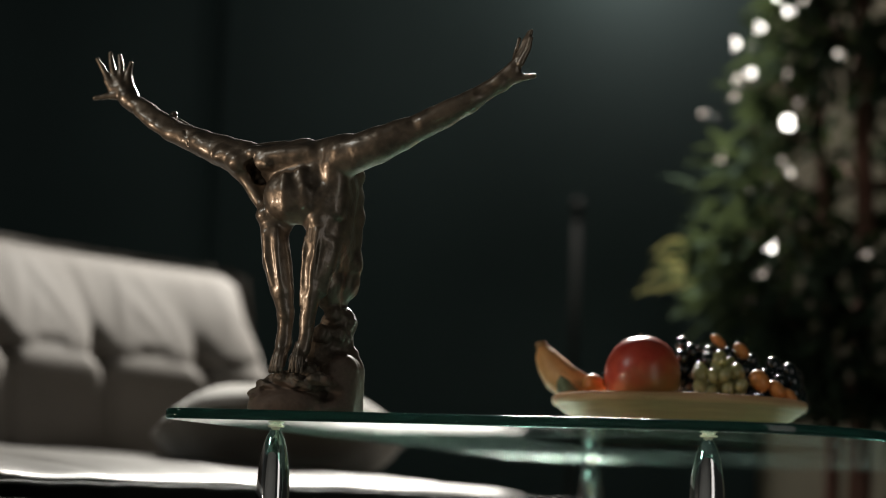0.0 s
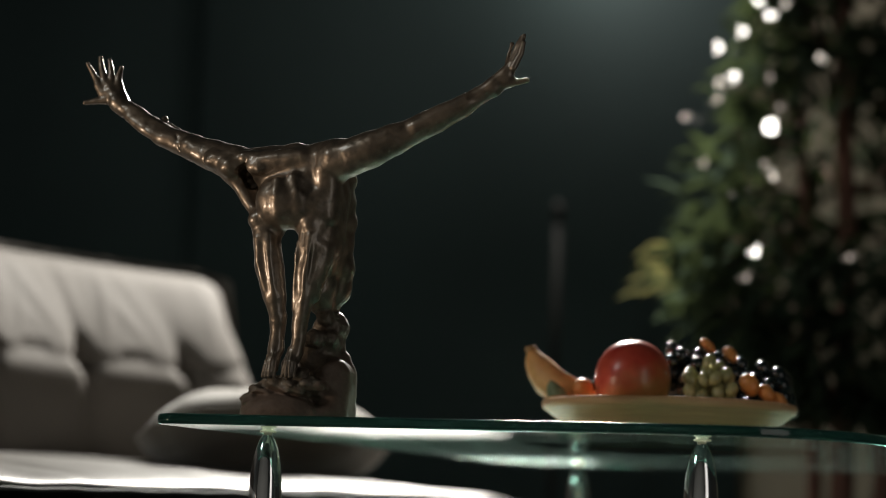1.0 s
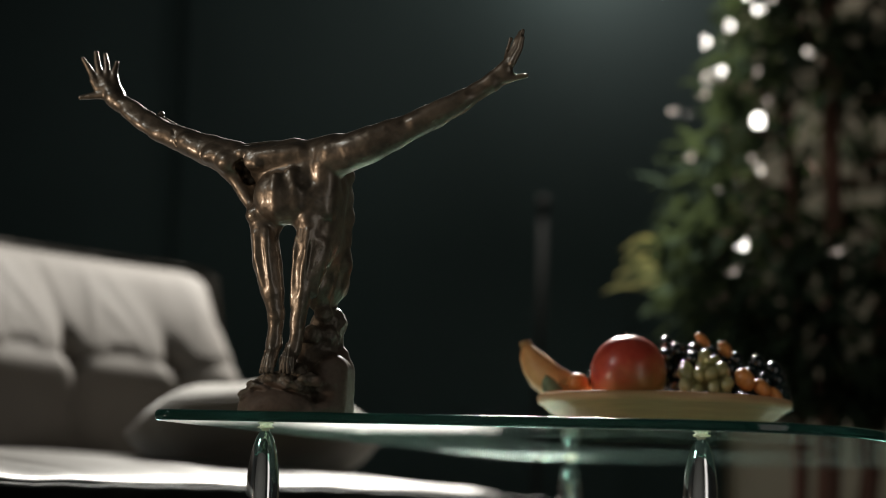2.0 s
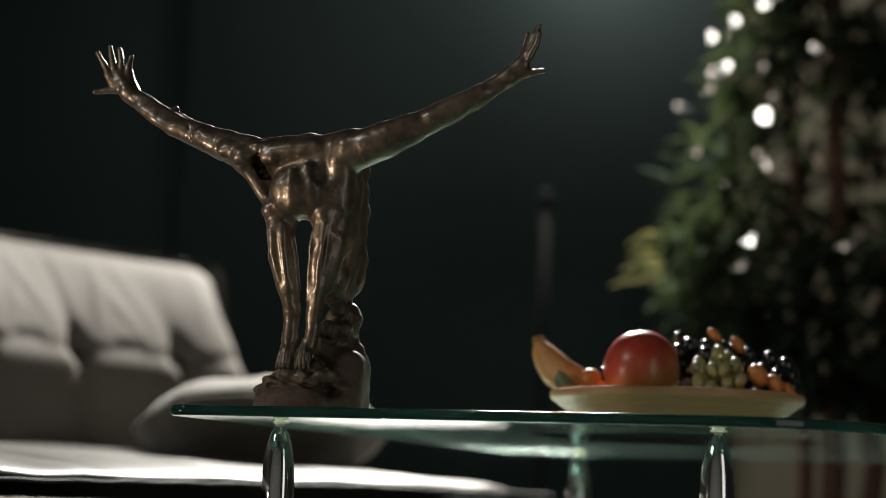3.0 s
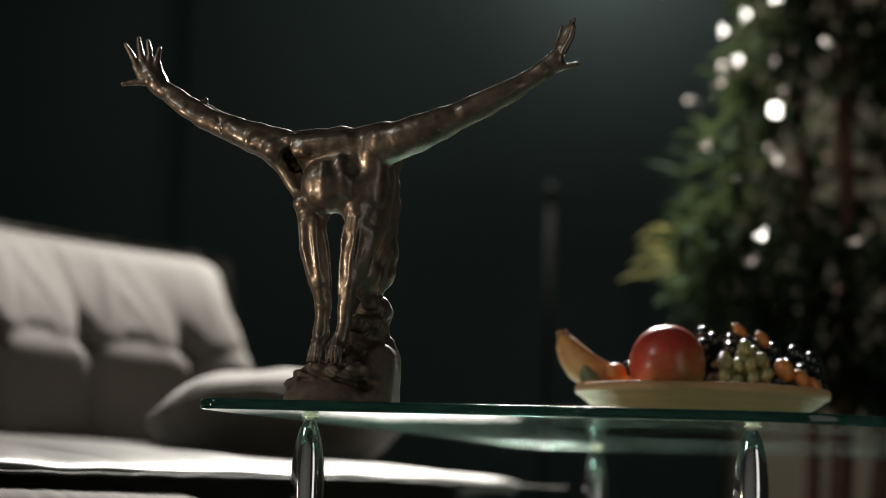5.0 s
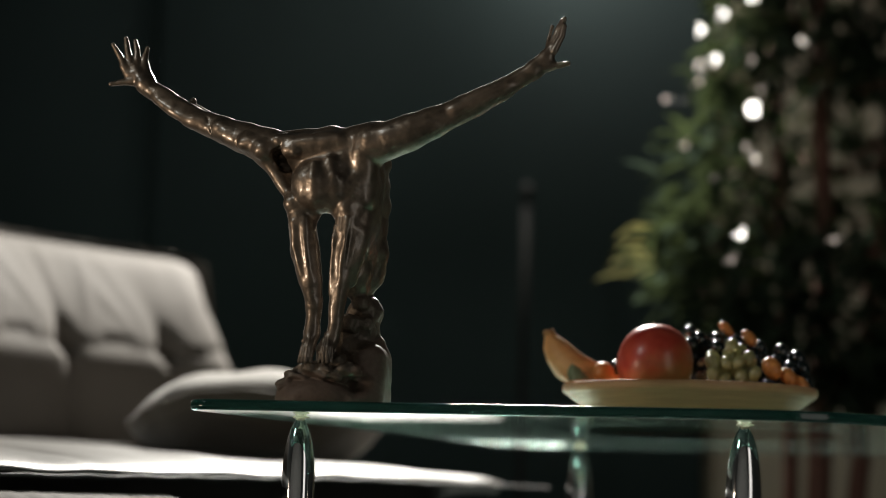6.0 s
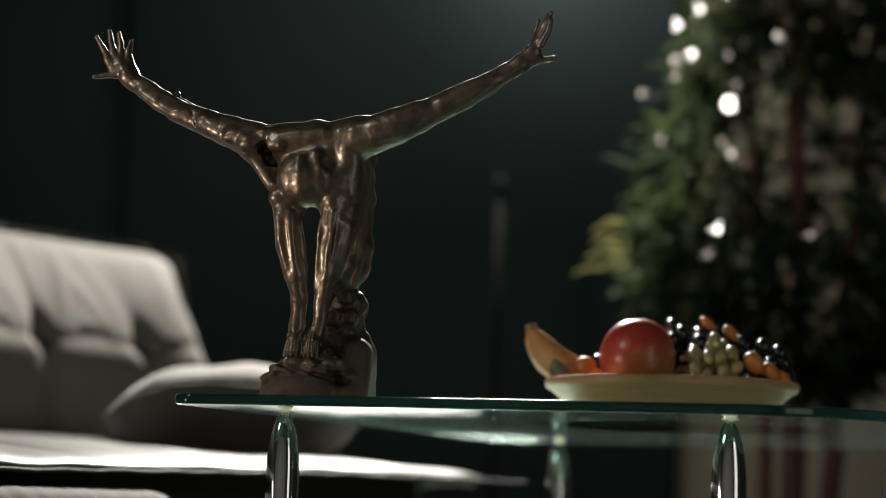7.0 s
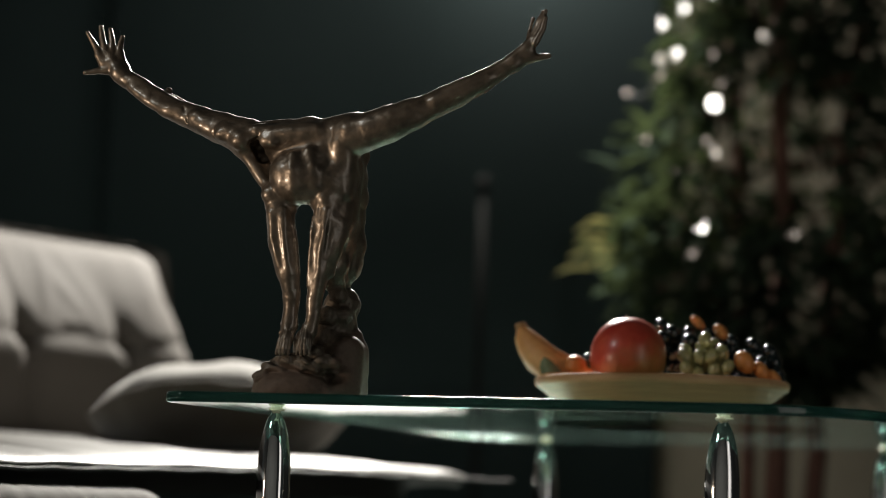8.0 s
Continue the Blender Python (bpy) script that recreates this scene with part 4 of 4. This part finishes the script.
rng = random.Random(5)
dark_seeds = heap(0.345, 0.492, 0.385, 0.475, lambda u: 0.080 * (1 - 0.42 * u), 0.494, 0.0092, 105, rng)
bunch("black_grapes", "heap of glossy black grapes on the plate", dark_seeds, black_skin, 0.0095, (1, 1, 1.08), [(0.40, 0.43, 0.50), (0.41, 0.43, 0.54), (0.415, 0.44, 0.57)])
green_seeds = heap(0.383, 0.434, 0.325, 0.375, lambda u: 0.060 * (1 - abs(u - 0.45) * 0.7), 0.493, 0.0086, 28, rng)
bunch("green_grapes", "small bunch of glossy green grapes on the plate", green_seeds, green_skin, 0.0082, (0.95, 0.95, 1.25), [(0.41, 0.345, 0.495), (0.412, 0.345, 0.52), (0.42, 0.35, 0.54)])
fruit("black_grape", ball(bmesh.new(), (0.2655, 0.378, 0.5205), 0.0095, (1, 1, 1.05), 3), black_skin, "single black grape beside the apple", "grape")

# ---- tree in a pot, with fairy lights ----
TX, TY = 0.465, 1.86
tree = thing("potted_tree", "leafy green potted tree with red-brown stems", "tree", at=pose(TX, TY, 0))
stems = [[(0, 0, 0.30), (0.01, 0.0, 0.8), (0.0, 0.02, 1.3), (0.02, 0.0, 1.9)], [(0.07, 0.03, 0.30), (0.10, 0.04, 0.8), (0.16, 0.06, 1.3), (0.2, 0.05, 1.7)],
         [(-0.05, 0.05, 0.30), (-0.06, 0.1, 0.7), (-0.09, 0.12, 1.1), (-0.1, 0.1, 1.5)]]
for line, r in zip(stems, (0.024, 0.02, 0.016)):
    pts = [Vector(a).lerp(Vector(b), k / 5) for a, b in zip(line, line[1:]) for k in range(5)] + [Vector(line[-1])]
    pts = [p + Vector((noise.noise(p * 5), noise.noise(p * 5 + Vector((9, 0, 0))), 0)) * 0.012 for p in pts]
    part("stem", tube(bmesh.new(), pts, [r * (1 - 0.55 * k / len(pts)) for k in range(len(pts))], 10), bark, tree)


def blade(verts, faces, base, along, normal, length, width, droop):
    """A pointed leaf of three bent segments."""
    side = along.cross(normal).normalized()
    start = len(verts)
    shape = ((0.0, 0.12), (0.3, 1.0), (0.65, 0.8), (1.0, 0.02))
    for u, w in shape:
        p = base + along * (length * u) - Vector((0, 0, 1)) * (droop * length * u * u)
        fold = normal * (0.12 * width * w)
        verts.extend((p - side * (width * w / 2) + fold, p, p + side * (width * w / 2) + fold))
    for k in range(3):
        a = start + 3 * k
        faces.extend(((a, a + 1, a + 4, a + 3), (a + 1, a + 2, a + 5, a + 4)))


def crown_radius(z):
    if z < 0.62:
        return 0.18
    if z < 0.84:
        return 0.18 + 0.24 * (z - 0.62) / 0.22
    if z < 1.05:
        return 0.42 - 0.12 * (z - 0.84) / 0.21
    return max(0.10, 0.30 - 0.25 * (z - 1.05))


def foliage(seed, count, test):
    rng = random.Random(seed)
    verts, faces, twigs = [], [], []
    done = 0
    while done < count:
        z = rng.uniform(0.58, 1.95)
        a = rng.uniform(0, 2 * math.pi)
        rad = crown_radius(z) * (1.0 + 0.25 * noise.noise(Vector((math.cos(a) * 2, math.sin(a) * 2, z * 4)))) * rng.uniform(0.25, 1.0) ** 0.6
        tip = Vector((rad * math.cos(a), rad * math.sin(a), z))
        if not test(tip):
            continue
        done += 1
        out = Vector((math.cos(a), math.sin(a), rng.uniform(-0.1, 0.6))).normalized()
        twigs.append((tip - out * min(rad, 0.14), tip))
        for k in range(rng.randint(6, 9)):
            t = rng.uniform(0.1, 1.0)
            base = tip - out * (0.10 * (1 - t))
            d = (out + Vector((rng.uniform(-1, 1), rng.uniform(-1, 1), rng.uniform(-0.8, 0.5))) * 0.9).normalized()
            nrm = (Vector((rng.uniform(-0.5, 0.5), rng.uniform(-0.5, 0.5), 1))).cross(d).cross(d) * -1
            nrm = nrm.normalized() if nrm.length > 0.01 else Vector((0, 0, 1))
            blade(verts, faces, base, d, nrm, rng.uniform(0.06, 0.10), rng.uniform(0.016, 0.026), rng.uniform(0.1, 0.5))
    return verts, faces, twigs


def leaves_object(name, verts, faces, mat):
    me = bpy.data.meshes.new(name)
    me.from_pydata([tuple(v) for v in verts], [], faces)
    for p in me.polygons:
        p.use_smooth = True
    me.materials.append(mat)
    ob = new(name, me)
    ob.parent = tree
    return ob


v, f, tw = foliage(11, 500, lambda p: not (-0.04 < p.x < 0.14 and p.y < 0.1 and 0.9 < p.z < 1.16))
tagged(leaves_object("crown", v, f, leaf_skin), "dense dark green narrow leaves", kind="stuff")
v, f, low_tw = foliage(29, 150, lambda p: p.z < 0.93 and p.y < 0.1)
tagged(leaves_object("lower_crown", v, f, leaf_skin), "dense dark green leaves low on the tree", kind="stuff")
tw += low_tw
for a, b in tw[::4]:
    part("twig", tube(bmesh.new(), [a, (a + b) / 2 + Vector((0, 0, 0.006)), b], [0.004, 0.003, 0.0015], 5, caps=False), bark, tree)
# sprig that catches the light, its lit look put into the paler colour
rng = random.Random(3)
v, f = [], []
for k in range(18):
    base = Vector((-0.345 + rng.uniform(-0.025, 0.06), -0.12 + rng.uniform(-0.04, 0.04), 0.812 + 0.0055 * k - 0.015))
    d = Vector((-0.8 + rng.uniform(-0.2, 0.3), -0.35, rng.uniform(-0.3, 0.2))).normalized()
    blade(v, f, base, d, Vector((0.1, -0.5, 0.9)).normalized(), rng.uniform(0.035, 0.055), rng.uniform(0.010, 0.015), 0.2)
leaves_object("lit_sprig", v, f, lit_leaf_skin)["label"] = "leaf sprig coloured pale yellow-green as if lit"
pot = thing("plant_pot", "round terracotta plant pot on the floor", "pot", at=pose(TX + 0.02, TY + 0.03, 0))
part("body", lathe(bmesh.new(), [(0, 0), (0.13, 0), (0.17, 0.28), (0.185, 0.28), (0.185, 0.32), (0.165, 0.32), (0.16, 0.27), (0, 0.27)], 36), terracotta, pot)
part("soil", lathe(bmesh.new(), [(0, 0.272), (0.158, 0.272), (0.158, 0.30), (0.1, 0.305), (0, 0.31)], 24, wobble=0.02), soil, pot)

lights = thing("fairy_lights", "string of small white fairy lights wound through the tree", "lights", at=pose(0, 0, 0))
places = [(0.328, 1.312, 2), (0.374, 1.304, 1), (0.348, 1.284, 2), (0.301, 1.256, 2), (0.259, 1.227, 2), (0.287, 1.173, 2), (0.258, 1.163, 1),
          (0.256, 1.129, 0), (0.195, 1.098, 0), (0.233, 1.011, 0), (0.292, 0.957, 1), (0.342, 1.010, 0), (0.359, 0.986, 1), (0.352, 1.078, 3),
          (0.367, 1.114, 0), (0.351, 1.170, 0), (0.439, 1.204, 1)]
low = [(0.344, 0.829, 2), (0.328, 0.785, 0), (0.503, 0.820, 0)]
string = []
rng = random.Random(8)
for x, y, z, k in [(x, 1.58, z, k) for x, z, k in places] + [(x, 1.44, z, k) for x, z, k in low]:
    deep = 1.0 if k == 3 else 1 + rng.uniform(0.0, 0.035)
    string.append((0.62 + (x - 0.62) * deep, -2.0 + (y + 2.0) * deep, 0.351 + (z - 0.351) * deep, k))
glow = (bulb_dim, bulb_warm, bulb_bright, bulb_bright)
size = (0.0048, 0.0054, 0.006, 0.012)
for x, y, z, k in string:
    bm = ball(bmesh.new(), (x, y, z), size[k] * 0.86, (1, 1, 1.25), 2)
    # two small glowing balls added to each, as glints on the leaves around it
    for turn in range(2):
        a = rng.uniform(0, 6.3)
        ball(bm, (x + 0.011 * math.cos(a), y, z + 0.011 * math.sin(a)), size[k] * 0.4, (1, 1, 1), 1)
    part("bulb_with_glints", bm, glow[k], lights)
for (a, b) in zip(string, string[1:]):
    p, q = Vector(a[:3]), Vector(b[:3])
    mid = (p + q) / 2 + Vector((0.0, 0.02, -0.02))
    part("wire", tube(bmesh.new(), [p, p.lerp(mid, 0.6), mid, q.lerp(mid, 0.6), q], [0.0011] * 5, 5), wire_plastic, lights)
